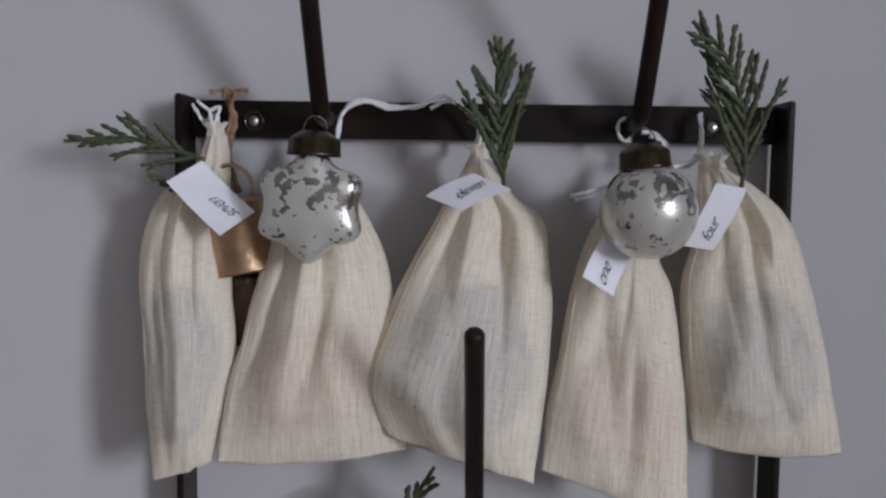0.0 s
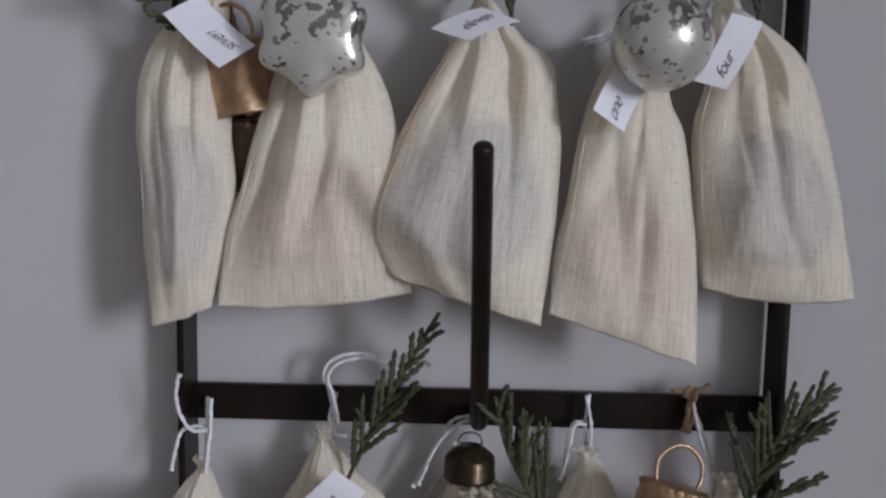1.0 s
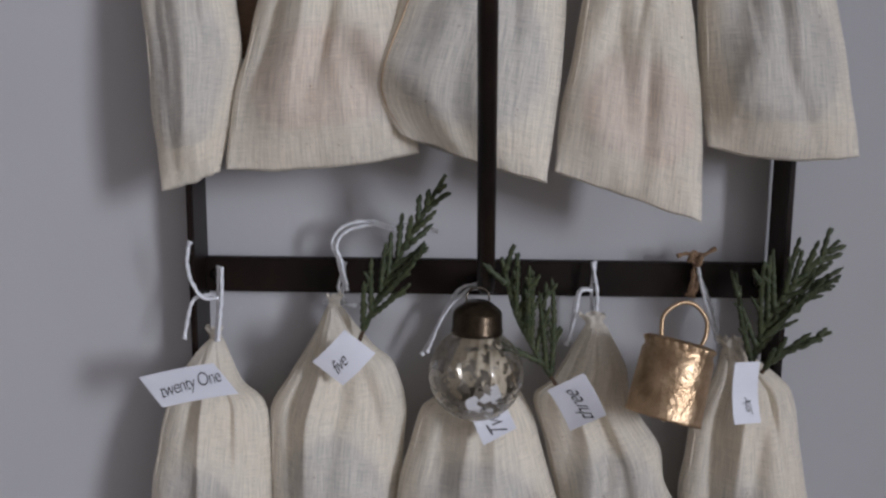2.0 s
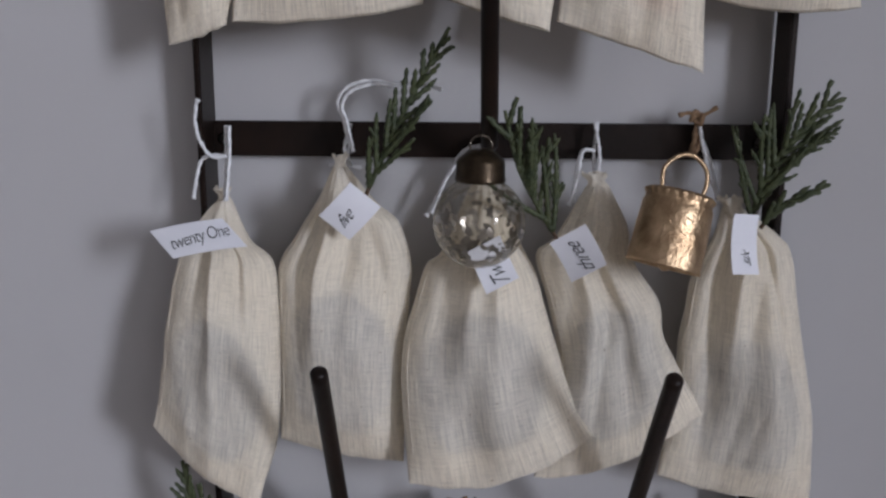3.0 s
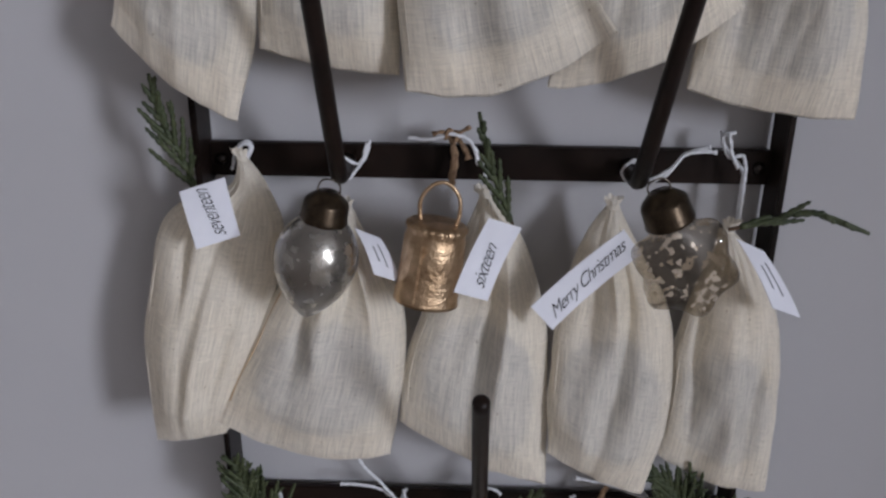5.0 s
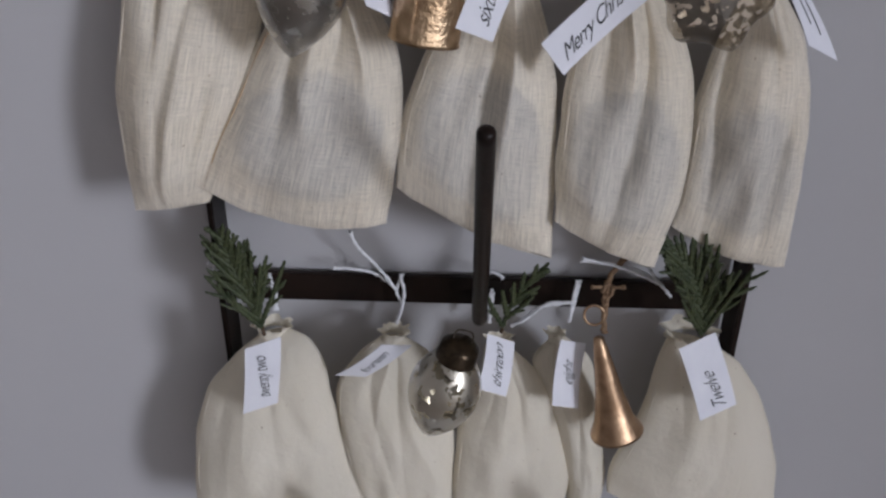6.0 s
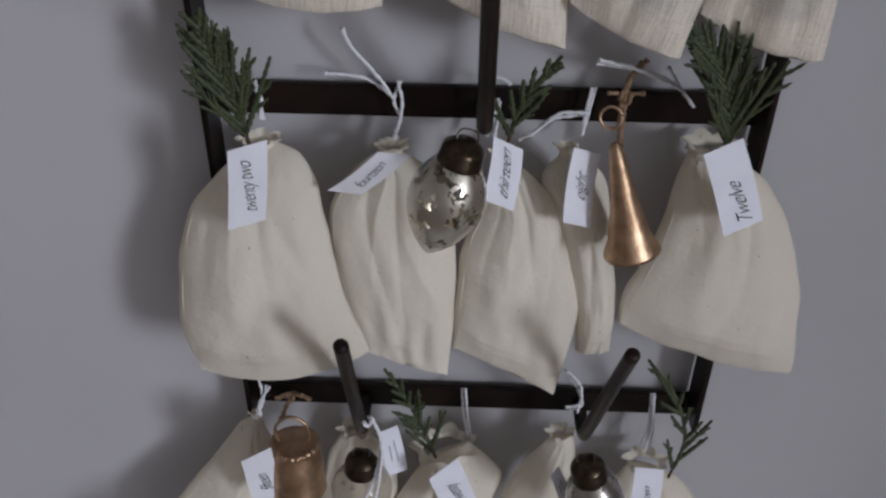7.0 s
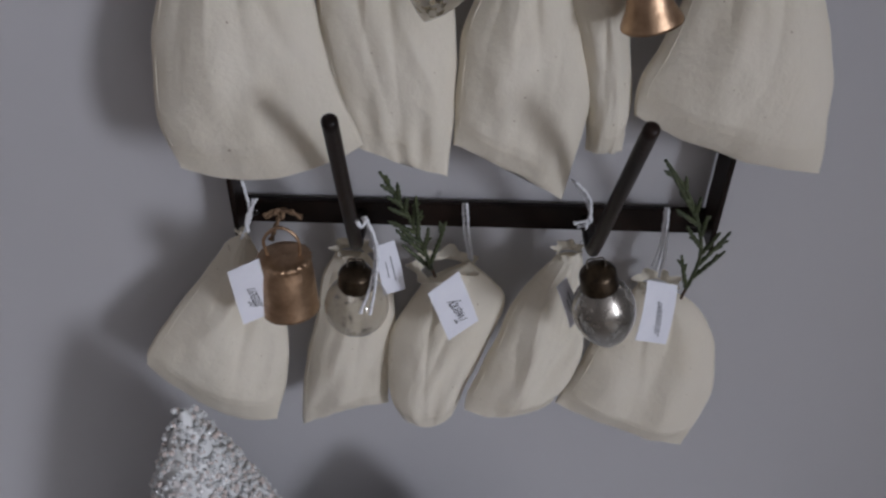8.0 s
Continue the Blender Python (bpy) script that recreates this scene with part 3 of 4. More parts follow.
def twine(line_sets, label, knot=None):
    first = Vector(line_sets[0][0])
    root = thing("jute_twine", first, label, "twine")
    bm = bmesh.new()
    for line in line_sets:
        cord(bm, [Vector(p) - first for p in line], 0.0015, 0.0048)
    part("strand", bm, JUTE, root)
    if knot:
        bm = bmesh.new()
        k = Vector(knot) - first
        rng = random.Random(len(label))
        pts = [k + Vector((0.0026 * math.cos(a), 0.0016 * math.sin(2 * a) - 0.001, 0.0024 * math.sin(a) + 0.001 * math.cos(3 * a))) for a in (i * 0.5 for i in range(27))]
        cord(bm, pts, 0.0011, 0.004)
        for s in (-1, 1):
            cord(bm, [k, k + Vector((s * 0.004, -0.002, 0.002)), k + Vector((s * 0.0085, -0.003, rng.uniform(-0.001, 0.005)))], 0.001, 0.004)
        part("knot", bm, JUTE, root)
    return root


def sprig(seed, stem, reach, count, label, lean=1.0, one_sided=0.0, start=0.12):
    """A flat cedar frond: scaly branchlets in one plane along a bent stem."""
    rng = random.Random(seed)
    pts = spline(stem, 40)
    root = thing("cedar_sprig", pts[0], label, "cedar sprig", "cedar sprigs in the bags")
    base = pts[0]
    total = sum((b - a).length for a, b in zip(pts, pts[1:]))
    bm = bmesh.new()
    sweep(bm, [p - base for p in pts], lambda f: 0.0010 * (1 - 0.6 * f), 6)
    part("stem", bm, TWIG, root)

    def leafy(bm, a, way, length, thick, curl):
        n = max(6, int(length / 0.0013))
        run, p, w = [], Vector(a), Vector(way)
        for i in range(n):
            run.append(p.copy())
            w = (w + curl / n).normalized()
            p += w * (length / n)
        sweep(bm, run, lambda f: thick * (1 - 0.45 * f ** 2.2) * (0.68 + 0.46 * abs(math.sin(f * (n - 1) * 1.05))) if f < 0.985 else thick * 0.2, 6)
        return run

    bm = bmesh.new()
    leafy(bm, pts[22] - base, (pts[-1] - pts[22]).normalized(), (pts[-1] - pts[22]).length, 0.0012, Vector((0, 0, 0)))
    sweep(bm, [p - base for p in pts[4:]], lambda f: 0.0013 * (0.8 + 0.3 * abs(math.sin(f * 42))) * (1 - 0.3 * f), 6)
    for k in range(count):
        f = start + (0.93 - start) * (k + rng.uniform(-0.25, 0.25)) / count
        i = max(1, min(38, int(f * 39)))
        way = (pts[i + 1] - pts[i - 1]).normalized()
        side = -1 if k % 2 else 1
        if rng.random() < abs(one_sided):
            side = 1 if one_sided > 0 else -1
        out = way.cross(Vector((0, 1, 0))).normalized() * side
        ang = rng.uniform(0.45, 0.75) * lean
        aim_ = (way * math.cos(ang) + out * math.sin(ang) + Vector((0, rng.uniform(-0.3, 0.12), 0))).normalized()
        length = 1.38 * reach * (1.08 - 0.9 * f) * rng.uniform(0.75, 1.15)
        run = leafy(bm, pts[i] - base, aim_, length, 0.00145, way * rng.uniform(0.1, 0.5))
        for s in range(int(length / 0.011)):
            j = int(len(run) * rng.uniform(0.3, 0.8))
            o = aim_.cross(Vector((0, 1, 0))) * rng.choice((-1, 1))
            leafy(bm, run[j], (aim_ + o * rng.uniform(0.45, 0.8)).normalized(), length * rng.uniform(0.14, 0.3), 0.00105, aim_ * 0.4)
    part("foliage", bm, CEDAR, root, "scaly dark green foliage")
    return root


def glitter_tree(at, height, radius, label):
    root = thing("glitter_tree", at, label, "ornament tree")
    rng = random.Random(5)
    bm = bmesh.new()
    lathe(bm, [(radius * 0.4, 0.0), (radius * 0.4, 0.012)] + [(radius * (1 - k / 14) ** 0.82 + 0.0012, 0.012 + k / 14 * (height - 0.014)) for k in range(15)], 32)
    part("cone", bm, TRIM, root)
    verts, faces = [], []
    ico = bmesh.new()
    bmesh.ops.create_icosphere(ico, subdivisions=1, radius=1)
    shape = [v.co.copy() for v in ico.verts]
    tris = [[v.index for v in f.verts] for f in ico.faces]
    ico.free()
    for k in range(15000):
        f = 1 - math.sqrt(rng.random())
        a, z = rng.uniform(0, math.tau), 0.012 + f * (height - 0.014)
        r = radius * (1 - f) ** 0.82 + 0.003 + 0.0035 * noise.noise(Vector((math.cos(a) * 2, math.sin(a) * 2, z * 45)))
        r += rng.uniform(-0.002, 0.0015)
        c = Vector((r * math.cos(a), r * math.sin(a), z))
        s = rng.uniform(0.0009, 0.0021)
        turn = Euler((rng.uniform(0, 6), rng.uniform(0, 6), 0)).to_matrix()
        o = len(verts)
        verts += [tuple(c + turn @ (p * s)) for p in shape]
        faces += [[o + i for i in t] for t in tris]
    me = bpy.data.meshes.new("beading")
    me.from_pydata(verts, [], faces)
    me.materials.append(BEAD)
    ob = new("beading", me)
    ob.parent = root
    tagged(ob, "clear and white glitter beads", kind="stuff")
    return root


# ---- bags, with their strings ----
bag(1, (-0.0148, -0.040), [(-0.1215, 1.6831), (-0.1273, 1.6656), (-0.1406, 1.6567), (-0.1478, 1.6307), (-0.1448, 1.5944), (-0.1382, 1.5351)],
    [(-0.1125, 1.6833), (-0.1102, 1.6658), (-0.1087, 1.6436), (-0.1069, 1.6144), (-0.1047, 1.588), (-0.1128, 1.5436)],
    0.001, "narrow cream muslin bag with its neck twisted up to the rung",
    strings=[
          [(-0.1301, -0.007, 1.6975), (-0.1249, -0.0078, 1.6901), (-0.1186, -0.0086, 1.6925), (-0.1189, -0.0094, 1.6806)],
          [(-0.1273, -0.0095, 1.6986), (-0.1216, -0.0103, 1.6947), (-0.1169, -0.0111, 1.6956), (-0.1192, -0.0119, 1.6865), (-0.1171, -0.0127, 1.6779)],
          [(-0.1211, -0.012, 1.6944), (-0.1195, -0.0128, 1.6876), (-0.1158, -0.0136, 1.6827), (-0.1174, -0.0144, 1.6753)],], fill=1, puff=0.9, crease=1.0, cloth=GAUZE)
bag(2, (-0.0152, -0.044), [(-0.0765, 1.6783), (-0.0864, 1.6489), (-0.093, 1.6318), (-0.1011, 1.5981), (-0.1066, 1.5745), (-0.1093, 1.545)],
    [(-0.0697, 1.6784), (-0.0517, 1.6532), (-0.0412, 1.634), (-0.0357, 1.6114), (-0.032, 1.5834), (-0.0287, 1.5525)],
    0.003, "wide cream muslin bag behind a silvered star bauble",
    strings=[
          [(-0.0663, -0.007, 1.678), (-0.0637, -0.0078, 1.6865), (-0.0622, -0.0086, 1.6943), (-0.0552, -0.0094, 1.6998), (-0.0427, -0.0102, 1.6982), (-0.0303, -0.011, 1.6968), (-0.0205, -0.0118, 1.7011)],
          [(-0.0649, -0.0095, 1.6778), (-0.0624, -0.0103, 1.6931), (-0.0525, -0.0111, 1.6989), (-0.0401, -0.0119, 1.6961), (-0.0278, -0.0127, 1.698), (-0.018, -0.0135, 1.7019)],], fill=0, puff=1.0, crease=1.0, cloth=GAUZE)
bag(3, (-0.0163, -0.051), [(-0.0039, 1.6778), (-0.0181, 1.6502), (-0.0298, 1.6285), (-0.0377, 1.6108), (-0.0469, 1.581), (-0.0362, 1.5604)],
    [(0.0031, 1.6725), (0.0151, 1.658), (0.0263, 1.6497), (0.0297, 1.6342), (0.0303, 1.5944), (0.0237, 1.541)],
    0.001, "cream muslin bag with a tag reading eleven, one side folded over",
    strings=[
          [(-0.0033, -0.007, 1.6782), (-0.0015, -0.0078, 1.6874), (-0.0061, -0.0086, 1.695), (-0.0156, -0.0094, 1.7021), (-0.0218, -0.0102, 1.7009)],
          [(-0.0018, -0.0095, 1.678), (-0.0005, -0.0103, 1.6859), (-0.0044, -0.0111, 1.6942), (-0.0143, -0.0119, 1.6998), (-0.0228, -0.0127, 1.6962)],], fill=1, puff=1.05, crease=1.0, cloth=GAUZE, thread=SEAM)
bag(4, (-0.0169, -0.046), [(0.0681, 1.671), (0.0488, 1.6464), (0.0391, 1.6199), (0.0344, 1.5941), (0.0288, 1.5664), (0.0268, 1.5456)],
    [(0.0739, 1.6711), (0.0771, 1.6347), (0.0828, 1.6181), (0.0861, 1.5899), (0.0881, 1.5622), (0.0881, 1.5248)],
    0.0001, "cream muslin bag with a tag reading one, slightly pink below",
    strings=[
          [(0.0717, -0.007, 1.6739), (0.0813, -0.0078, 1.6764), (0.0824, -0.0086, 1.6817), (0.0762, -0.0094, 1.6869), (0.0706, -0.0102, 1.6877)],
          [(0.0661, -0.0095, 1.694), (0.0611, -0.0103, 1.6924), (0.0602, -0.0111, 1.6874), (0.0626, -0.0119, 1.6835), (0.0663, -0.0127, 1.6845)],
          [(0.0708, -0.012, 1.6735), (0.079, -0.0128, 1.6772), (0.0793, -0.0136, 1.6831), (0.0734, -0.0144, 1.6858)],
          [(0.0622, -0.007, 1.6652), (0.051, -0.0078, 1.6617), (0.0403, -0.0086, 1.6591)],
          [(0.0623, -0.0095, 1.6638), (0.052, -0.0103, 1.6597), (0.0421, -0.0111, 1.6575)],], fill=0, puff=1.05, crease=1.0, cloth=GAUZE)
bag(5, (-0.015, -0.034), [(0.0948, 1.6739), (0.0921, 1.6421), (0.0874, 1.625), (0.0871, 1.5986), (0.0887, 1.5749), (0.0918, 1.5557)],
    [(0.1069, 1.6717), (0.1212, 1.6626), (0.1338, 1.6489), (0.1418, 1.6237), (0.1496, 1.588), (0.155, 1.552)],
    0.0038, "broad cream muslin bag with a tag reading four",
    strings=[
          [(0.0974, -0.007, 1.6967), (0.0974, -0.0078, 1.6864), (0.0959, -0.0086, 1.6771)],
          [(0.0953, -0.0095, 1.6958), (0.0975, -0.0103, 1.6852), (0.0943, -0.0111, 1.6763)],
          [(0.095, -0.012, 1.6763), (0.0889, -0.0128, 1.6737), (0.0839, -0.0136, 1.6723)],
          [(0.0963, -0.007, 1.6762), (0.0909, -0.0078, 1.6722), (0.0837, -0.0086, 1.674)],], fill=1, puff=1.15, crease=1.0, cloth=GAUZE)
bag(6, (-0.0156, -0.042), [(-0.1268, 1.4646), (-0.1338, 1.457), (-0.1442, 1.4393), (-0.1496, 1.4116), (-0.1521, 1.3814), (-0.1556, 1.3613)],
    [(-0.1205, 1.4647), (-0.1118, 1.4466), (-0.0998, 1.4347), (-0.097, 1.4016), (-0.0975, 1.3602), (-0.1065, 1.3219)],
    0.0059, "cream muslin bag with a long tag reading twenty one",
    strings=[
          [(-0.1205, -0.02, 1.4994), (-0.1209, -0.0208, 1.4851), (-0.1221, -0.0216, 1.4646)],
          [(-0.1183, -0.0225, 1.4994), (-0.1187, -0.0233, 1.4853), (-0.1209, -0.0241, 1.4654)],
          [(-0.1193, -0.025, 1.4858), (-0.1271, -0.0258, 1.4865), (-0.1323, -0.0266, 1.4973), (-0.1321, -0.0274, 1.5069), (-0.1306, -0.0282, 1.5116)],
          [(-0.1221, -0.02, 1.4856), (-0.1322, -0.0208, 1.4835), (-0.137, -0.0216, 1.4654)],], fill=1, puff=1.1, crease=1.0, cloth=GAUZE)
bag(7, (-0.015, -0.028), [(-0.0721, 1.4806), (-0.078, 1.4679), (-0.0897, 1.4487), (-0.0984, 1.4318), (-0.0985, 1.3978), (-0.0985, 1.3498)],
    [(-0.0659, 1.4806), (-0.0509, 1.4632), (-0.0418, 1.4545), (-0.0356, 1.4354), (-0.0379, 1.3988), (-0.039, 1.3393)],
    0.0021, "cream muslin bag with a tag reading five and a cedar sprig",
    strings=[
          [(-0.0667, -0.007, 1.5001), (-0.0652, -0.0078, 1.4905), (-0.0672, -0.0086, 1.4803)],
          [(-0.0643, -0.0095, 1.5001), (-0.0674, -0.0103, 1.4893), (-0.0649, -0.0111, 1.48)],
          [(-0.0649, -0.012, 1.4888), (-0.0674, -0.013, 1.5012), (-0.0697, -0.014, 1.5103), (-0.0651, -0.015, 1.5167), (-0.0545, -0.016, 1.5201), (-0.0429, -0.017, 1.5182), (-0.0312, -0.018, 1.5188), (-0.0217, -0.019, 1.5159)],
          [(-0.0629, -0.0135, 1.4872), (-0.0654, -0.0145, 1.4996), (-0.0677, -0.0155, 1.5087), (-0.0631, -0.0165, 1.5151), (-0.0525, -0.0175, 1.5185), (-0.0409, -0.0185, 1.5166)],
          [(-0.0753, -0.007, 1.4797), (-0.0687, -0.0078, 1.4803), (-0.06, -0.0086, 1.4794)],], fill=1, puff=1.0, crease=1.0, cloth=GAUZE)
bag(8, (-0.0168, -0.046), [(-0.0074, 1.474), (-0.0209, 1.4439), (-0.0284, 1.4364), (-0.0345, 1.4163), (-0.0394, 1.3886), (-0.0349, 1.3366)],
    [(0.0027, 1.4741), (0.0152, 1.4471), (0.0225, 1.4325), (0.0292, 1.4104), (0.0391, 1.3811), (0.0497, 1.3619)],
    0.0111, "cream muslin bag with a tag reading two, flared to one side",
    strings=[
          [(0.0001, -0.007, 1.4901), (-0.0102, -0.0078, 1.4887), (-0.0166, -0.0086, 1.481), (-0.0229, -0.0094, 1.4682), (-0.0292, -0.0102, 1.4565)],
          [(0, -0.0095, 1.4896), (-0.0089, -0.0103, 1.4868), (-0.019, -0.0111, 1.476), (-0.0266, -0.0119, 1.458)],], fill=1, puff=1.1, crease=1.0, cloth=GAUZE)
bag(9, (-0.0156, -0.038), [(0.0456, 1.4734), (0.0314, 1.45), (0.0224, 1.4413), (0.0283, 1.4192), (0.033, 1.3886), (0.0232, 1.3375)],
    [(0.0552, 1.4735), (0.0632, 1.4575), (0.0671, 1.4401), (0.079, 1.4205), (0.0833, 1.4018), (0.1002, 1.371)],
    0.0093, "cream muslin bag with a grey-shaded tag reading three",
    strings=[
          [(0.0504, -0.007, 1.5015), (0.049, -0.0078, 1.4869), (0.0502, -0.0086, 1.4722)],
          [(0.049, -0.0095, 1.5014), (0.0512, -0.0103, 1.4865), (0.0509, -0.0111, 1.4719)],
          [(0.0488, -0.012, 1.4885), (0.0432, -0.0128, 1.488), (0.0407, -0.0136, 1.4744), (0.0375, -0.0144, 1.463)],
          [(0.048, -0.007, 1.4884), (0.0429, -0.0078, 1.4863), (0.0397, -0.0086, 1.4638)],], fill=1, puff=1.0, crease=1.0, cloth=GAUZE)
bag(10, (-0.0152, -0.028), [(0.1078, 1.4629), (0.1047, 1.4502), (0.0954, 1.4322), (0.0914, 1.4088), (0.088, 1.3744), (0.0828, 1.3351)],
    [(0.1179, 1.4625), (0.1342, 1.4507), (0.141, 1.4406), (0.1472, 1.4046), (0.155, 1.3622), (0.1554, 1.3231)],
    0.0034, "tall cream muslin bag with a tag reading six",
    strings=[
          [(0.0955, -0.007, 1.5), (0.1035, -0.0078, 1.4826), (0.1073, -0.0086, 1.4661)],
          [(0.0966, -0.0095, 1.5), (0.1016, -0.0103, 1.4801), (0.1077, -0.0111, 1.465)],], fill=1, puff=1.0, crease=1.0, cloth=GAUZE)
bag(11, (-0.0156, -0.041), [(-0.1151, 1.2966), (-0.1195, 1.2845), (-0.1421, 1.2776), (-0.1542, 1.2589), (-0.1632, 1.2074), (-0.1607, 1.1581)],
    [(-0.1093, 1.2962), (-0.1017, 1.285), (-0.0948, 1.2668), (-0.0985, 1.2376), (-0.1085, 1.2029), (-0.1256, 1.1633)],
    0.0009, "cream muslin bag with folded top corner, tag reading seventeen",
    strings=[
          [(-0.1205, -0.007, 1.2888), (-0.1169, -0.0078, 1.2998), (-0.1113, -0.0086, 1.303), (-0.11, -0.0094, 1.2987), (-0.1139, -0.0102, 1.2933)],
          [(-0.118, -0.0095, 1.2951), (-0.1141, -0.0103, 1.3019), (-0.1099, -0.0111, 1.3011), (-0.1143, -0.0119, 1.2952)],], fill=-1, puff=1.0, crease=1.0, cloth=GAUZE)
bag(12, (-0.0169, -0.045), [(-0.0697, 1.2735), (-0.0813, 1.2614), (-0.0979, 1.2379), (-0.1106, 1.2135), (-0.1207, 1.1952), (-0.1302, 1.1741)],
    [(-0.0616, 1.2728), (-0.0519, 1.2555), (-0.0416, 1.2384), (-0.0371, 1.2206), (-0.0383, 1.1915), (-0.0442, 1.1567)],
    0.01, "cream muslin bag tilted sideways with a plainly seamed edge",
    strings=[
          [(-0.0551, -0.007, 1.304), (-0.0573, -0.0078, 1.2956), (-0.0647, -0.0086, 1.286)],
          [(-0.0558, -0.0095, 1.3035), (-0.0596, -0.0103, 1.2937), (-0.0669, -0.0111, 1.2963), (-0.0647, -0.0119, 1.2863)],], fill=1, puff=1.0, crease=1.0, cloth=GAUZE, thread=SEAM)
bag(13, (-0.0163, -0.040), [(-0.0034, 1.2809), (-0.0111, 1.2638), (-0.0222, 1.2425), (-0.0319, 1.2205), (-0.0381, 1.1992), (-0.0402, 1.173)],
    [(0.0026, 1.281), (0.0157, 1.2641), (0.0231, 1.2466), (0.0287, 1.2259), (0.0309, 1.2016), (0.0324, 1.1372)],
    0.005, "cream muslin bag with a tag reading sixteen",
    strings=[
          [(-0.0082, -0.007, 1.3036), (-0.003, -0.0078, 1.2964), (-0.001, -0.0086, 1.2877), (-0.0018, -0.0094, 1.2763)],
          [(-0.0368, -0.0095, 1.3063), (-0.0256, -0.0103, 1.3061), (-0.0169, -0.0111, 1.3089), (-0.0082, -0.0119, 1.3053), (-0.0043, -0.0127, 1.2951)],], fill=1, puff=1.0, crease=1.0, cloth=GAUZE)
bag(14, (-0.0169, -0.044), [(0.0543, 1.2769), (0.0457, 1.2648), (0.0379, 1.2425), (0.0328, 1.2143), (0.0314, 1.1877), (0.0319, 1.1595)],
    [(0.0613, 1.277), (0.0757, 1.2502), (0.086, 1.2327), (0.0901, 1.2092), (0.0896, 1.1762), (0.0799, 1.1362)],
    0.0031, "cream muslin bag behind a long greeting tag",
    strings=[
          [(0.0768, -0.007, 1.2873), (0.0674, -0.0078, 1.2853), (0.0621, -0.0086, 1.291), (0.0655, -0.0094, 1.2963), (0.0682, -0.0102, 1.2971)],
          [(0.0752, -0.0095, 1.2869), (0.0832, -0.0103, 1.2918), (0.0892, -0.0111, 1.3011), (0.1007, -0.0119, 1.3049)],
          [(0.0746, -0.012, 1.2886), (0.0836, -0.0128, 1.2945), (0.0898, -0.0136, 1.3022), (0.1028, -0.0144, 1.3035)],], fill=1, puff=1.1, crease=1.0, cloth=GAUZE)
bag(15, (-0.0159, -0.034), [(0.1078, 1.2671), (0.1043, 1.2519), (0.098, 1.2376), (0.0919, 1.2122), (0.09, 1.1844), (0.0874, 1.1528)],
    [(0.115, 1.2659), (0.1271, 1.2523), (0.1365, 1.2343), (0.1425, 1.2073), (0.1443, 1.1731), (0.1433, 1.1321)],
    0.0049, "cream muslin bag with a fine side seam at the rack's edge",
    strings=[
          [(0.1058, -0.007, 1.3111), (0.1088, -0.0078, 1.303), (0.117, -0.0086, 1.2934), (0.1173, -0.0094, 1.2809), (0.1175, -0.0102, 1.2654)],
          [(0.1115, -0.0095, 1.3113), (0.1058, -0.0103, 1.3094), (0.1095, -0.0111, 1.2999), (0.1167, -0.0119, 1.2992), (0.1175, -0.0127, 1.2678)],
          [(0.1082, -0.012, 1.3113), (0.1102, -0.0128, 1.3018), (0.1138, -0.0136, 1.2959)],], fill=1, puff=1.0, crease=1.0, cloth=GAUZE)
bag(16, (-0.0165, -0.058), [(-0.1162, 1.0722), (-0.1295, 1.0619), (-0.1441, 1.045), (-0.1514, 1.0137), (-0.1511, 0.9849), (-0.1427, 0.9641)],
    [(-0.0999, 1.0769), (-0.0886, 1.0731), (-0.0808, 1.0623), (-0.0752, 1.0405), (-0.0678, 1.0102), (-0.054, 0.9802)],
    0.0127, "plump cream muslin bag with a tag reading twenty two",
    strings=[
          [(-0.1066, -0.02, 1.1123), (-0.1055, -0.0208, 1.1016), (-0.1043, -0.0216, 1.0912)],
          [(-0.1075, -0.0225, 1.1134), (-0.1037, -0.0233, 1.1037), (-0.1052, -0.0241, 1.093)],
          [(-0.104, -0.025, 1.1079), (-0.1139, -0.0258, 1.1103), (-0.1251, -0.0266, 1.1143), (-0.1328, -0.0274, 1.1199)],
          [(-0.1338, -0.02, 1.1138), (-0.1373, -0.0208, 1.1149)],
          [(-0.1333, -0.0225, 1.1177), (-0.1365, -0.0233, 1.1197)],], fill=-1, puff=1.3, crease=0.38, cloth=MUSLIN)
bag(17, (-0.015, -0.048), [(-0.052, 1.0718), (-0.0624, 1.0649), (-0.0746, 1.0474), (-0.0739, 1.0237), (-0.0671, 0.9963), (-0.059, 0.972)],
    [(-0.0389, 1.0722), (-0.0242, 1.0635), (-0.015, 1.0434), (-0.0113, 1.0164), (-0.0122, 0.9875), (-0.0146, 0.9554)],
    0.001, "cream muslin bag with a tag reading fourteen, top edge folded open",
    strings=[
          [(-0.0399, -0.007, 1.1063), (-0.0433, -0.0078, 1.096), (-0.0407, -0.0086, 1.0868), (-0.0436, -0.0094, 1.0763)],
          [(-0.0414, -0.0095, 1.1074), (-0.0394, -0.0103, 1.0938), (-0.0428, -0.0111, 1.0804)],
          [(-0.0432, -0.012, 1.099), (-0.0526, -0.0128, 1.1135), (-0.0619, -0.0136, 1.1248), (-0.0655, -0.0144, 1.1345)],
          [(-0.0436, -0.007, 1.0965), (-0.0559, -0.0078, 1.1068), (-0.0758, -0.0086, 1.1096)],], fill=-1, puff=0.9, crease=0.38, cloth=MUSLIN)
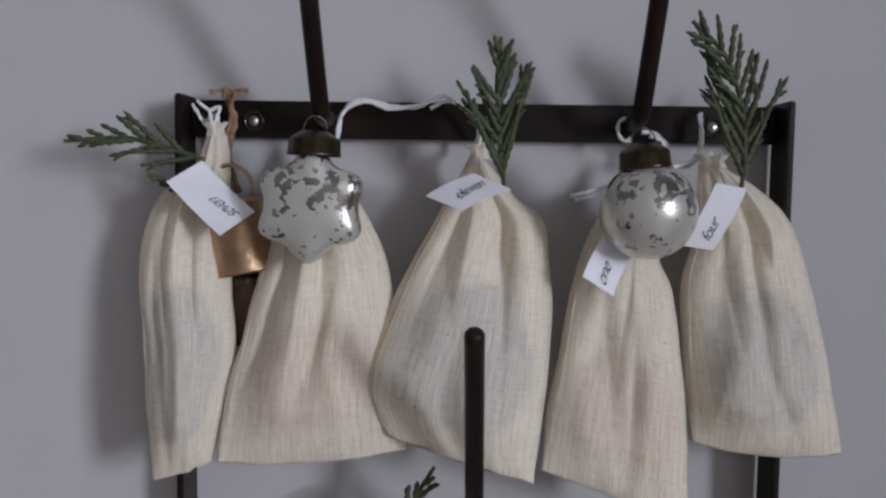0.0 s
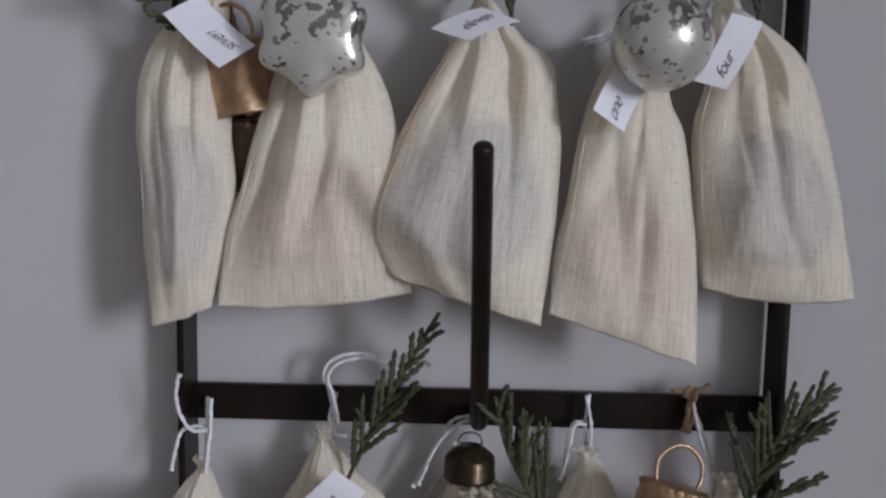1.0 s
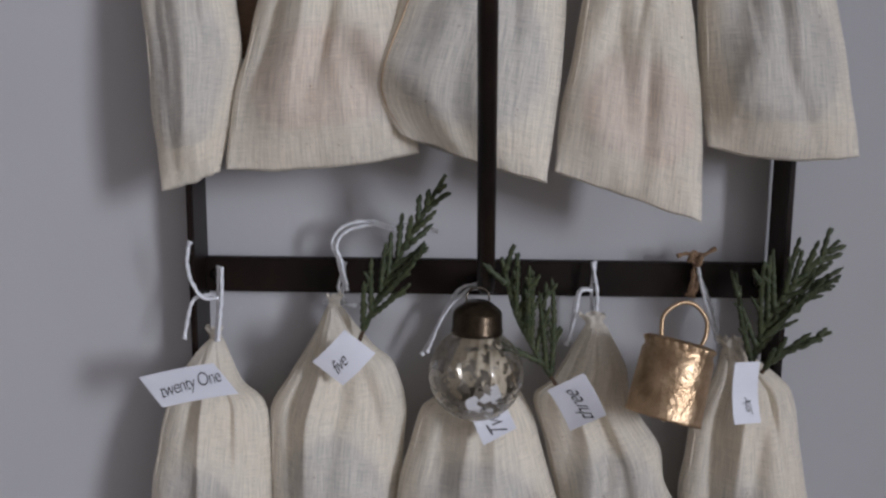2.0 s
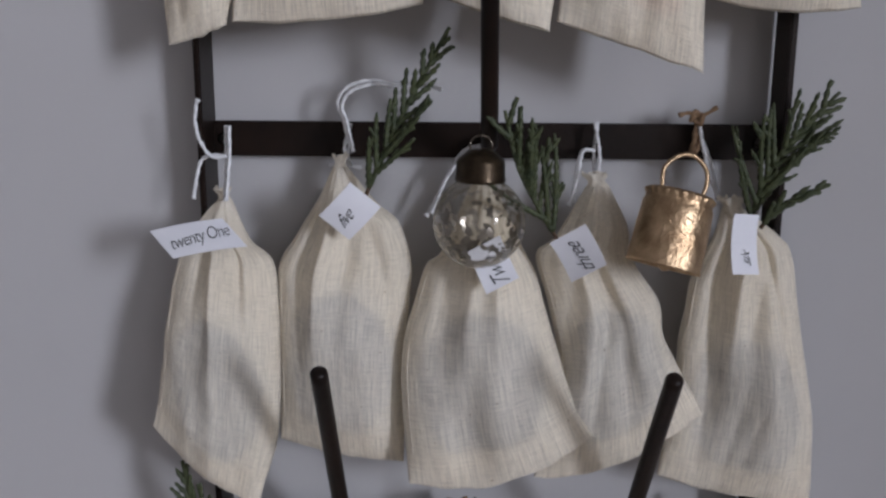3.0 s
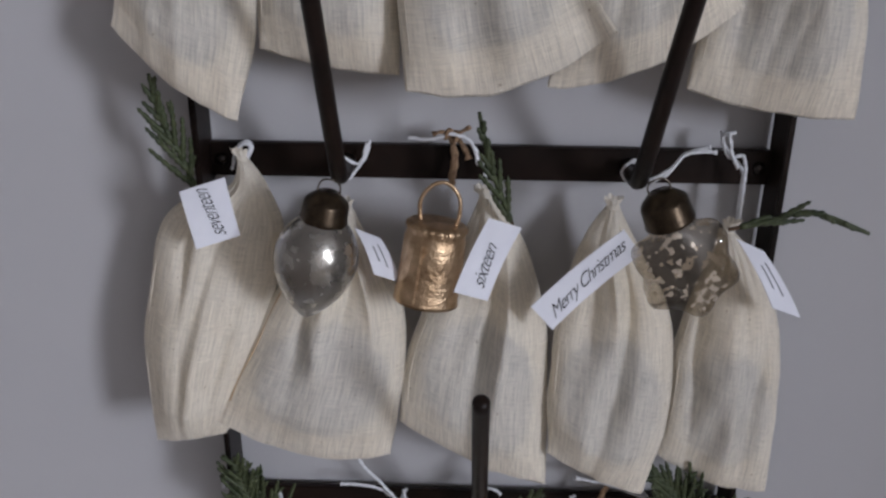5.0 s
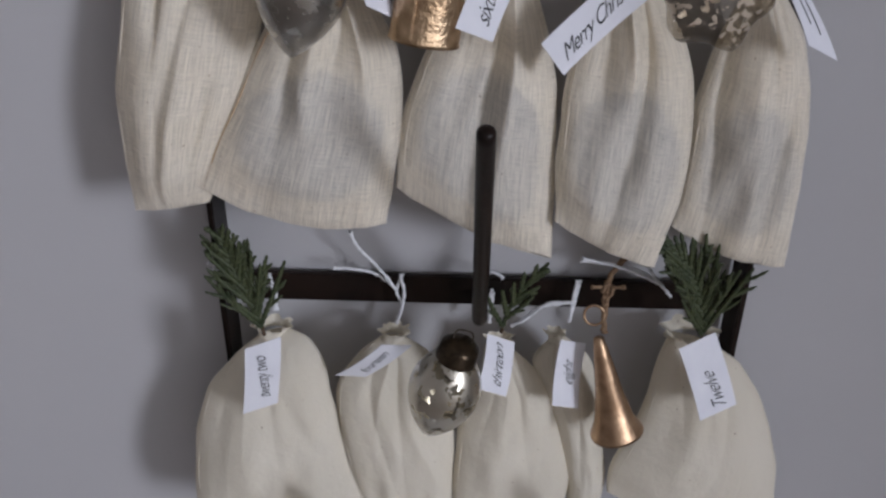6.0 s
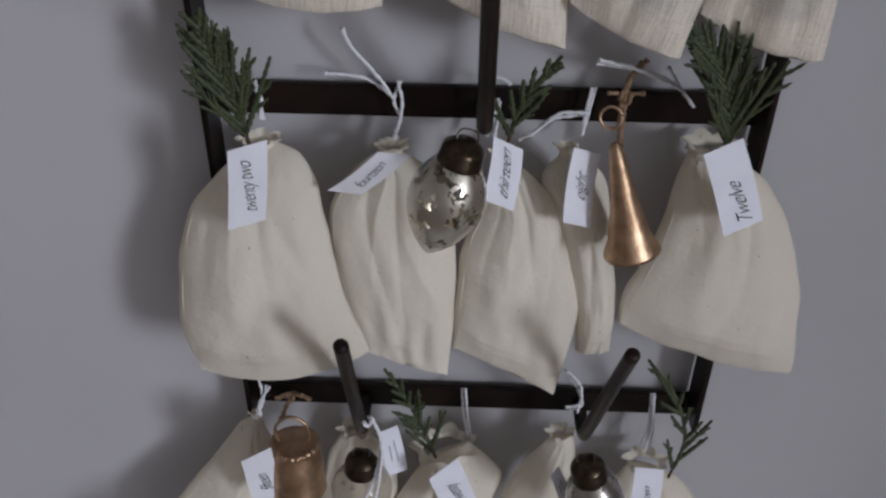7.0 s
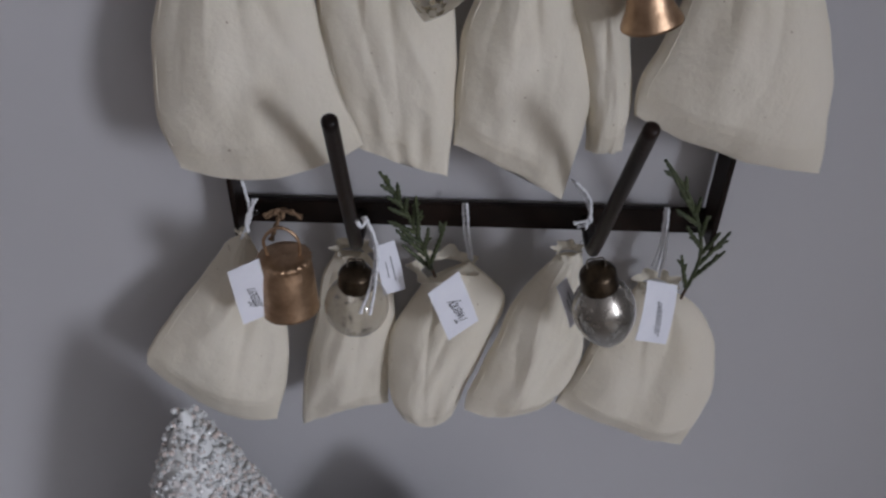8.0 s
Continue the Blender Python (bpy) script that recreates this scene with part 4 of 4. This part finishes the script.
bag(18, (-0.0168, -0.044), [(0.0044, 1.0714), (0.0006, 1.0484), (-0.0069, 1.0326), (-0.0109, 1.0105), (-0.0117, 0.9873), (-0.0121, 0.9716)],
    [(0.0163, 1.0688), (0.0272, 1.0605), (0.0388, 1.0466), (0.0478, 1.0191), (0.0525, 0.9909), (0.043, 0.9398)],
    -0.0022, "cream muslin bag with pointed bottom corner, tag reading thirteen",
    strings=[
          [(0.0064, -0.007, 1.0979), (0.0051, -0.0078, 1.0908), (0.0018, -0.0086, 1.0788)],
          [(-0.0031, -0.0095, 1.1096), (0.0074, -0.0103, 1.1103), (0.012, -0.0111, 1.1073)],
          [(0.0071, -0.012, 1.0989), (0.0062, -0.0128, 1.0888), (0.0052, -0.0136, 1.0816)],], fill=-1, puff=1.1, crease=0.38, cloth=MUSLIN)
bag(19, (-0.015, -0.034), [(0.0369, 1.0728), (0.029, 1.0631), (0.0336, 1.0476), (0.044, 1.0196), (0.0508, 0.9892), (0.0532, 0.9638)],
    [(0.0464, 1.0744), (0.0584, 1.0647), (0.0633, 1.0515), (0.0678, 1.0204), (0.072, 1.0009), (0.0716, 0.9638)],
    0.0014, "slim cream muslin bag with a tag reading eight",
    strings=[
          [(0.052, -0.007, 1.105), (0.05, -0.0078, 1.092), (0.0478, -0.0086, 1.0808)],
          [(0.05, -0.0095, 1.1062), (0.0482, -0.0103, 1.0918), (0.0475, -0.0111, 1.0815)],
          [(0.0494, -0.012, 1.0942), (0.0355, -0.0128, 1.0936), (0.0254, -0.0136, 1.0847), (0.017, -0.0144, 1.0799)],
          [(0.0503, -0.007, 1.0904), (0.0335, -0.0078, 1.0885), (0.0232, -0.0086, 1.0801)],], fill=-1, puff=0.9, crease=0.38, cloth=MUSLIN)
bag(20, (-0.0159, -0.04), [(0.0989, 1.0804), (0.0945, 1.0668), (0.0879, 1.0381), (0.0802, 1.0189), (0.0735, 1.0047), (0.073, 0.9885)],
    [(0.122, 1.0741), (0.1392, 1.0624), (0.1523, 1.0415), (0.1623, 1.0135), (0.1673, 0.9832), (0.1687, 0.9573)],
    0.0058, "wide cream muslin bag with a tag reading twelve",
    strings=[
          [(0.0997, -0.007, 1.096), (0.0904, -0.0078, 1.1065), (0.0773, -0.0086, 1.1136), (0.0505, -0.0094, 1.1184)],
          [(0.093, -0.0095, 1.1044), (0.084, -0.0103, 1.1174)],
          [(0.0909, -0.012, 1.107), (0.0725, -0.0128, 1.116), (0.051, -0.0136, 1.1219)],], fill=-1, puff=1.2, crease=0.38, cloth=MUSLIN)
bag(21, (-0.0165, -0.046), [(-0.1328, 0.8873), (-0.1408, 0.8832), (-0.1569, 0.8633), (-0.1772, 0.8392), (-0.1925, 0.8171), (-0.1945, 0.8072)],
    [(-0.1275, 0.8854), (-0.1192, 0.8648), (-0.1109, 0.8355), (-0.1098, 0.8117), (-0.1133, 0.7862), (-0.1207, 0.7588)],
    0.0165, "cream muslin bag spread sideways with a tag reading fifteen",
    strings=[
          [(-0.1216, -0.018, 0.9146), (-0.1252, -0.0188, 0.8999), (-0.1329, -0.0196, 0.8845), (-0.1379, -0.0204, 0.8798)],
          [(-0.1254, -0.0205, 0.9287), (-0.1236, -0.0213, 0.9132), (-0.1251, -0.0221, 0.9006)],
          [(-0.118, -0.023, 0.9186), (-0.1253, -0.0238, 0.906), (-0.1252, -0.0246, 0.8965)],], fill=-1, puff=1.1, crease=0.38, cloth=MUSLIN)
bag(22, (-0.0144, -0.026), [(-0.0791, 0.8746), (-0.0885, 0.8559), (-0.094, 0.8251), (-0.1014, 0.7967), (-0.1075, 0.7612), (-0.1094, 0.7286)],
    [(-0.0611, 0.8731), (-0.0483, 0.8536), (-0.0455, 0.8278), (-0.0484, 0.8001), (-0.0499, 0.7806), (-0.0513, 0.754)],
    -0.0042, "small cream muslin bag behind a clear ball bauble",
    strings=[
          [(-0.0547, -0.074, 0.9494), (-0.0507, -0.0748, 0.9421), (-0.0488, -0.0756, 0.9313), (-0.0514, -0.0764, 0.9093), (-0.058, -0.0772, 0.8881)],
          [(-0.053, -0.0765, 0.9518), (-0.0493, -0.0773, 0.9428), (-0.0476, -0.0781, 0.9299), (-0.0494, -0.0789, 0.9098), (-0.0527, -0.0797, 0.89)],
          [(-0.052, -0.079, 0.9518), (-0.0542, -0.0798, 0.9483), (-0.0561, -0.0806, 0.9523)],], fill=-1, puff=0.9, crease=0.38, cloth=MUSLIN)
bag(23, (-0.0169, -0.040), [(-0.0289, 0.8551), (-0.0376, 0.8402), (-0.0479, 0.8207), (-0.0503, 0.7949), (-0.0489, 0.7732), (-0.0414, 0.7568)],
    [(-0.0014, 0.8722), (0.0114, 0.8614), (0.02, 0.8487), (0.0137, 0.8245), (0.0024, 0.7946), (-0.0095, 0.7601)],
    0.0099, "cream muslin bag with a dark-lettered tag and a cedar sprig",
    strings=[
          [(-0.0063, -0.007, 0.9066), (-0.0051, -0.0078, 0.8866), (-0.0013, -0.0086, 0.8648)],
          [(-0.0044, -0.0095, 0.9087), (-0.0026, -0.0103, 0.888), (0, -0.0111, 0.8671)],], fill=-1, puff=1.0, crease=0.38, cloth=MUSLIN)
bag(24, (-0.0189, -0.050), [(0.0475, 0.881), (0.0354, 0.8681), (0.0233, 0.8509), (0.0124, 0.821), (0.0004, 0.7933), (-0.0019, 0.7785)],
    [(0.0619, 0.8816), (0.0648, 0.8581), (0.0675, 0.8297), (0.0629, 0.8073), (0.0509, 0.7881)],
    0.0098, "cream muslin bag hanging askew behind a silvered drop bauble",
    strings=[
          [(0.0519, -0.007, 0.9251), (0.0606, -0.0078, 0.9135), (0.0661, -0.0086, 0.8973), (0.0588, -0.0094, 0.8936)],
          [(0.0542, -0.0095, 0.9255), (0.0633, -0.0103, 0.9148), (0.0642, -0.0111, 0.901), (0.0559, -0.0119, 0.8981)],
          [(0.0636, -0.012, 0.9001), (0.062, -0.0128, 0.8848), (0.0568, -0.0136, 0.8789)],], fill=-1, puff=1.0, crease=0.38, cloth=MUSLIN)
bag(25, (-0.0165, -0.04), [(0.0976, 0.8587), (0.0831, 0.8371), (0.0744, 0.8219), (0.0659, 0.802), (0.0585, 0.7855), (0.0547, 0.7761)],
    [(0.1184, 0.8526), (0.1309, 0.8468), (0.1435, 0.8299), (0.1504, 0.8092), (0.1522, 0.7783), (0.1403, 0.737)],
    0.0046, "crumpled cream muslin bag with a tag reading nineteen",
    strings=[
          [(0.1085, -0.007, 0.9073), (0.1094, -0.0078, 0.8865), (0.1091, -0.0086, 0.8554)],
          [(0.1059, -0.0095, 0.9092), (0.1075, -0.0103, 0.8843), (0.1055, -0.0111, 0.8675)],
          [(0.1067, -0.012, 0.9096), (0.11, -0.0128, 0.8823), (0.1095, -0.0136, 0.861)],], fill=-1, puff=1.25, crease=0.38, cloth=MUSLIN)

# ---- paper tags ----
tag((-0.1115, -0.044, 1.6561), (-0.0241, 0.0072, 0.0211), (-0.0123, -0.009, -0.0094), "seven", "white paper tag handwritten with seven", 0.0062, -0.22)
tag((-0.0054, -0.047, 1.6608), (0.0199, 0.0072, 0.0091), (-0.0152, 0.009, 0.0059), "eleven", "white paper tag handwritten with eleven", 0.0062, 0)
tag((0.0511, -0.05, 1.6316), (0.0084, 0.0041, 0.0163), (-0.013, -0.0063, 0.0083), "one", "white paper tag handwritten with one", 0.0062, -0.2)
tag((0.0951, -0.044, 1.6514), (0.0113, -0.0072, 0.0257), (-0.0153, -0.009, 0.0023), "four", "white paper tag handwritten with four", 0.0068, -0.2)
tag((-0.1275, -0.048, 1.4526), (0.0307, 0.0072, 0.0046), (-0.013, 0.009, 0.0104), "twenty One", "white paper tag handwritten with twenty One", 0.0082, 0)
tag((-0.0609, -0.044, 1.4641), (0.0145, -0.0025, 0.0153), (-0.0128, -0.0039, 0.0115), "five", "white paper tag handwritten with five", 0.0068, -0.18)
tag((0.0021, -0.053, 1.4433), (-0.0085, 0.0050, 0.0175), (-0.0138, -0.003, -0.0068), "Two", "white paper tag handwritten with Two", 0.0080, -0.2)
tag((0.0392, -0.048, 1.4479), (-0.0095, 0.0044, 0.0167), (-0.0142, 0.0068, -0.0099), "three", "white paper tag handwritten with three", 0.0075, -0.12)
tag((0.1112, -0.044, 1.4519), (0, 0.0056, 0.0255), (-0.0135, -0.0088, 0.002), "six", "white paper tag handwritten with six", 0.0065, -0.25)
tag((-0.1205, -0.048, 1.2824), (-0.0028, -0.0057, 0.029), (-0.0175, -0.009, -0.0035), "seventeen", "white paper tag handwritten with seventeen", 0.0078, 0)
tag((-0.047, -0.052, 1.2658), (-0.009, 0.0072, 0.0182), (-0.0105, -0.009, 0.0082), "", "white paper tag with faint writing, turned aside", 0.006, 0)
tag((0.0001, -0.05, 1.2641), (0.0143, 0.005, 0.0332), (-0.0148, -0.0078, 0.0076), "sixteen", "white paper tag handwritten with sixteen", 0.008, -0.1)
tag((0.0433, -0.052, 1.2564), (0.0378, 0.0072, 0.0342), (-0.0104, -0.009, 0.0155), "Merry Christmas", "white paper tag handwritten with Merry Christmas", 0.009, 0)
tag((0.123, -0.05, 1.2577), (-0.0178, 0.0072, 0.0288), (-0.0156, -0.009, 0.0091), "", "white paper tag with faint writing, turned aside", 0.006, 0)
tag((-0.1059, -0.058, 1.0758), (0.007, -0.0072, 0.0465), (-0.0157, -0.009, -0.0008), "twenty two", "white paper tag handwritten with twenty two", 0.0075, 0)
tag((-0.0532, -0.04, 1.0734), (0.025, -0.0072, 0.0259), (-0.0144, -0.009, 0.007), "fourteen", "white paper tag handwritten with fourteen", 0.0072, 0)
tag((0.009, -0.053, 1.0831), (0.0035, 0.0072, 0.0281), (-0.0141, -0.009, 0.0115), "thirteen", "white paper tag handwritten with thirteen", 0.0078, 0)
tag((0.0456, -0.04, 1.0694), (0.002, 0.0072, 0.0361), (-0.0143, -0.009, 0.0086), "eight", "white paper tag handwritten with eight", 0.0078, 0)
tag((0.1129, -0.05, 1.0775), (-0.0148, 0.0072, 0.0385), (-0.0191, -0.009, -0.0039), "Twelve", "white paper tag handwritten with Twelve", 0.0085, -0.2)
tag((-0.1183, -0.062, 0.8864), (-0.0014, -0.0058, 0.0447), (-0.015, -0.009, -0.0016), "fifteen", "white paper tag handwritten with fifteen", 0.0076, -0.15)
tag((-0.0458, -0.04, 0.8856), (-0.0058, 0.0072, 0.0292), (-0.0113, -0.009, 0.0025), "", "white paper tag with faint writing, turned aside", 0.006, 0)
tag((-0.0097, -0.054, 0.8704), (-0.0117, -0.0072, 0.0438), (-0.0164, -0.009, -0.008), "Twenty", "white paper tag handwritten with Twenty", 0.0082, -0.1)
tag((0.0511, -0.064, 0.8859), (-0.0107, -0.0031, 0.033), (-0.0057, -0.0049, -0.0023), "", "white paper tag with faint writing, turned aside", 0.006, 0)
tag((0.1013, -0.054, 0.8705), (0.0013, 0.0072, 0.0389), (-0.0198, -0.009, 0.0119), "nineteen", "white paper tag handwritten with nineteen", 0.0072, -0.1)

# ---- glass baubles ----
bauble("star_bauble", (-0.0683, -0.052, 1.6539), (-0.0402, 0, -0.9992), 0.0198, 0.0407, FROSTED, 0.0102, 0.0102, "frosted silver mercury glass star bauble with flaked lining")
bauble("ball_bauble", (0.0659, -0.055, 1.654), (0.0966, 0, -0.9953), 0.0193, 0.0385, FROSTED, 0.0099, 0.0101, "round silver mercury glass bauble with grey bare patches")
bauble("ball_bauble", (-0.0042, -0.06, 1.4634), (-0.0134, 0, -0.9999), 0.0195, 0.0389, FLECKED, 0.01, 0.0134, "clear round glass bauble flecked with old silvering")
bauble("drop_bauble", (-0.0735, -0.062, 1.2640), (-0.2168, 0, -0.9709), 0.0180, 0.0500, SILVERED, 0.0095, 0.0131, "pointed drop bauble of tarnished silver glass")
bauble("star_bauble", (0.0826, -0.062, 1.2692), (0.3882, 0, -0.9216), 0.0192, 0.0410, PATCHY, 0.01, 0.0147, "clear glass star bauble with worn silver specks")
bauble("drop_bauble", (-0.0177, -0.062, 1.0712), (-0.2718, 0, -0.9624), 0.0176, 0.0534, CRACKLED, 0.0096, 0.0117, "clear crackled drop bauble with silver specks")
bauble("ball_bauble", (-0.0623, -0.06, 0.8768), (-0.0339, 0, -0.9994), 0.0174, 0.0348, HAZY, 0.0092, 0.013, "small clear round bauble with hazy glass")
bauble("drop_bauble", (0.0679, -0.076, 0.8904), (0.2406, 0, -0.9706), 0.0163, 0.0487, SILVERED, 0.0093, 0.0135, "small dark silver drop bauble with a brass cap")

# ---- bells and their twine ----
bell((-0.1075, -0.022, 1.6545), (0.20, 0, -0.98), 0.0150, 0.0315, "tan copper bell tucked between two bags", False, False, COPPER)
bell((-0.1020, -0.016, 1.6215), (0.02, 0, -1.0), 0.0112, 0.0300, "copper bell hanging below the tan one, its shade put into the colour", False, False, SHADED_COPPER)
twine([[(-0.1137, -0.006, 1.7032), (-0.1122, -0.008, 1.6932), (-0.1138, -0.01, 1.6807), (-0.1113, -0.012, 1.6683), (-0.1076, -0.014, 1.6584)], [(-0.1152, -0.006, 1.7008), (-0.1107, -0.008, 1.6907), (-0.1123, -0.01, 1.6807), (-0.1138, -0.012, 1.6707), (-0.1109, -0.014, 1.6571)]], "brown jute twine tied over the top rung", (-0.1124, -0.009, 1.7016))
bell((0.0822, -0.046, 1.4745), (-0.2484, -0.22, -0.9687), 0.016, 0.0329, "hammered gold cow bell with a crimped crown", False, False, GOLD)
twine([[(0.0973, -0.006, 1.5061), (0.0953, -0.008, 1.4959), (0.0933, -0.01, 1.4863)], [(0.0963, -0.006, 1.5048), (0.0974, -0.008, 1.4946), (0.0944, -0.01, 1.4857)]], "brown jute twine knotted over a rung", (0.0952, -0.009, 1.5039))
bell((-0.0215, -0.046, 1.2791), (-0.1529, -0.1, -0.9882), 0.0144, 0.0361, "hammered gold cow bell with a side seam", False, True, GOLD)
twine([[(-0.0166, -0.006, 1.3087), (-0.0161, -0.008, 1.2963), (-0.0174, -0.01, 1.284)], [(-0.018, -0.006, 1.3082), (-0.0149, -0.008, 1.2963), (-0.0167, -0.01, 1.2845)], [(-0.017, -0.006, 1.3083), (-0.0125, -0.008, 1.3038), (-0.0088, -0.01, 1.2964)]], "brown jute twine knotted over a rung", (-0.017, -0.009, 1.3077))
bell((0.0578, -0.044, 1.0960), (0.0138, -0.006, -0.0547), 0.0131, 0.0570, "slender copper cone bell with a flared mouth", True, False, COPPER)
twine([[(0.0737, -0.01, 1.1214), (0.0662, -0.012, 1.1099), (0.0654, -0.014, 1.0999), (0.065, -0.016, 1.0799)], [(0.0717, -0.01, 1.1198), (0.0652, -0.012, 1.1083), (0.0642, -0.014, 1.0935), (0.066, -0.016, 1.0782)]], "long brown jute twine over a rung", (0.0651, -0.013, 1.1041))
bell((-0.102, -0.046, 0.8985), (0.03, -0.1, -1), 0.0158, 0.0355, "small hammered gold bell below the last rung", False, False, COPPER)
twine([[(-0.1093, -0.006, 0.8962), (-0.113, -0.008, 0.8893), (-0.1172, -0.01, 0.8781)], [(-0.1196, -0.006, 0.8917), (-0.1087, -0.008, 0.899), (-0.0975, -0.01, 0.8957)]], "brown jute twine knotted on the lowest rung", (-0.1102, -0.009, 0.8986))

# ---- cedar sprigs ----
sprig(1, [(-0.1196, -0.024, 1.672), (-0.1342, -0.0273, 1.6766), (-0.1522, -0.0307, 1.6809), (-0.177, -0.034, 1.679)], 0.0188, 12, "flat green cedar sprig lying sideways out of a bag", 0.85, 0.0, 0.12)
sprig(21, [(-0.1276, -0.026, 1.6586), (-0.1332, -0.031, 1.6618), (-0.1405, -0.036, 1.6655)], 0.0072, 5, "short green cedar tip beside a paper tag", 0.8, 0.0, 0.12)
sprig(2, [(0.0096, -0.034, 1.6617), (0.0074, -0.0373, 1.6815), (0.0057, -0.0407, 1.7043), (0.0068, -0.044, 1.7232)], 0.0285, 17, "upright green cedar sprig behind a paper tag", 0.85, -0.4, 0.12)
sprig(3, [(0.1094, -0.03, 1.6632), (0.1089, -0.0333, 1.6878), (0.1004, -0.0367, 1.7151), (0.0843, -0.04, 1.7308)], 0.0285, 18, "tall arching green cedar sprig", 0.9, 0.0, 0.12)
sprig(4, [(-0.0567, -0.028, 1.4666), (-0.0472, -0.0313, 1.4879), (-0.0331, -0.0347, 1.5159), (-0.0178, -0.038, 1.5431)], 0.0254, 16, "feathery green cedar sprig reaching over the rung", 0.7, 0.0, 0.12)
sprig(5, [(0.0317, -0.03, 1.4495), (0.0216, -0.0333, 1.4663), (0.0124, -0.0367, 1.4845), (0.0063, -0.04, 1.5083)], 0.0330, 14, "thin green cedar sprig fanning out", 0.95, -0.8, 0.12)
sprig(6, [(0.118, -0.026, 1.4541), (0.1207, -0.0293, 1.4742), (0.1303, -0.0327, 1.495), (0.1487, -0.036, 1.517)], 0.0329, 18, "bushy green cedar sprig past the rack's side", 0.85, 0.0, 0.12)
sprig(26, [(0.1217, -0.03, 1.4565), (0.1291, -0.035, 1.468), (0.1469, -0.04, 1.478)], 0.0125, 7, "small green cedar side shoot", 0.6, 0.0, 0.12)
sprig(7, [(-0.1323, -0.024, 1.2818), (-0.1374, -0.0273, 1.3015), (-0.1437, -0.0307, 1.3205), (-0.1452, -0.034, 1.3397)], 0.0224, 12, "green cedar sprig standing in a bag's mouth", 0.7, 0.0, 0.12)
sprig(8, [(0.0123, -0.03, 1.27), (0.0067, -0.0333, 1.286), (0.0002, -0.0367, 1.3035), (-0.0046, -0.04, 1.3268)], 0.0172, 10, "narrow green cedar sprig", 0.55, 0.0, 0.12)
sprig(9, [(0.108, -0.03, 1.2722), (0.1238, -0.0325, 1.2773), (0.1385, -0.035, 1.2833), (0.1496, -0.0375, 1.2818), (0.1659, -0.04, 1.2756)], 0.0151, 7, "wispy dry cedar tip arching outwards", 0.45, -0.3, 0.12)
sprig(10, [(-0.1095, -0.032, 1.0828), (-0.1131, -0.0353, 1.1069), (-0.1189, -0.0387, 1.1294), (-0.1229, -0.042, 1.15)], 0.0330, 26, "thick green cedar sprig in a bag's mouth", 0.72, 0.0, 0.12)
sprig(11, [(0.0112, -0.03, 1.0871), (0.0143, -0.0333, 1.1035), (0.0222, -0.0367, 1.1208), (0.0312, -0.04, 1.1345)], 0.0218, 10, "small green cedar sprig beside a bauble", 0.8, 0.0, 0.12)
sprig(12, [(0.1123, -0.03, 1.0839), (0.109, -0.0333, 1.1065), (0.097, -0.0367, 1.1346), (0.0818, -0.04, 1.1476)], 0.0355, 34, "dense bushy green cedar sprig", 0.75, 0.0, 0.12)
sprig(13, [(-0.0211, -0.032, 0.8731), (-0.0287, -0.0353, 0.901), (-0.0386, -0.0387, 0.9306), (-0.0487, -0.042, 0.9526)], 0.0239, 14, "light green cedar sprig leaning over", 0.75, 0.0, 0.12)
sprig(14, [(0.1206, -0.028, 0.8579), (0.1241, -0.0313, 0.8949), (0.1119, -0.0347, 0.9325), (0.0928, -0.038, 0.9615)], 0.0234, 11, "drooping thin green cedar sprig", 0.75, -0.4, 0.12)

# ---- the console below, with its glitter tree ----
TREE_TOP = (-0.1549, -0.1, 0.8347)
glitter_tree((TREE_TOP[0], TREE_TOP[1], 0.55), TREE_TOP[2] - 0.55, 0.076, "white glitter beaded cone tree on the console below the rack")
glitter_tree((0.0, -0.09, 0.55), 0.158, 0.055, "smaller white glitter tree beside the taller one")
console = thing("console_table", (0, -0.16, 0), "white painted console table against the wall", "console table")
block("tabletop", (-0.5, -0.15, 0.52), (0.5, 0.165, 0.55), TRIM, console, 0.004)
for sx in (-1, 1):
    for sy in (-1, 1):
        block("leg", (sx * 0.46 - 0.02, sy * 0.12 - 0.02, 0.0), (sx * 0.46 + 0.02, sy * 0.12 + 0.02, 0.52), TRIM, console, 0.004)
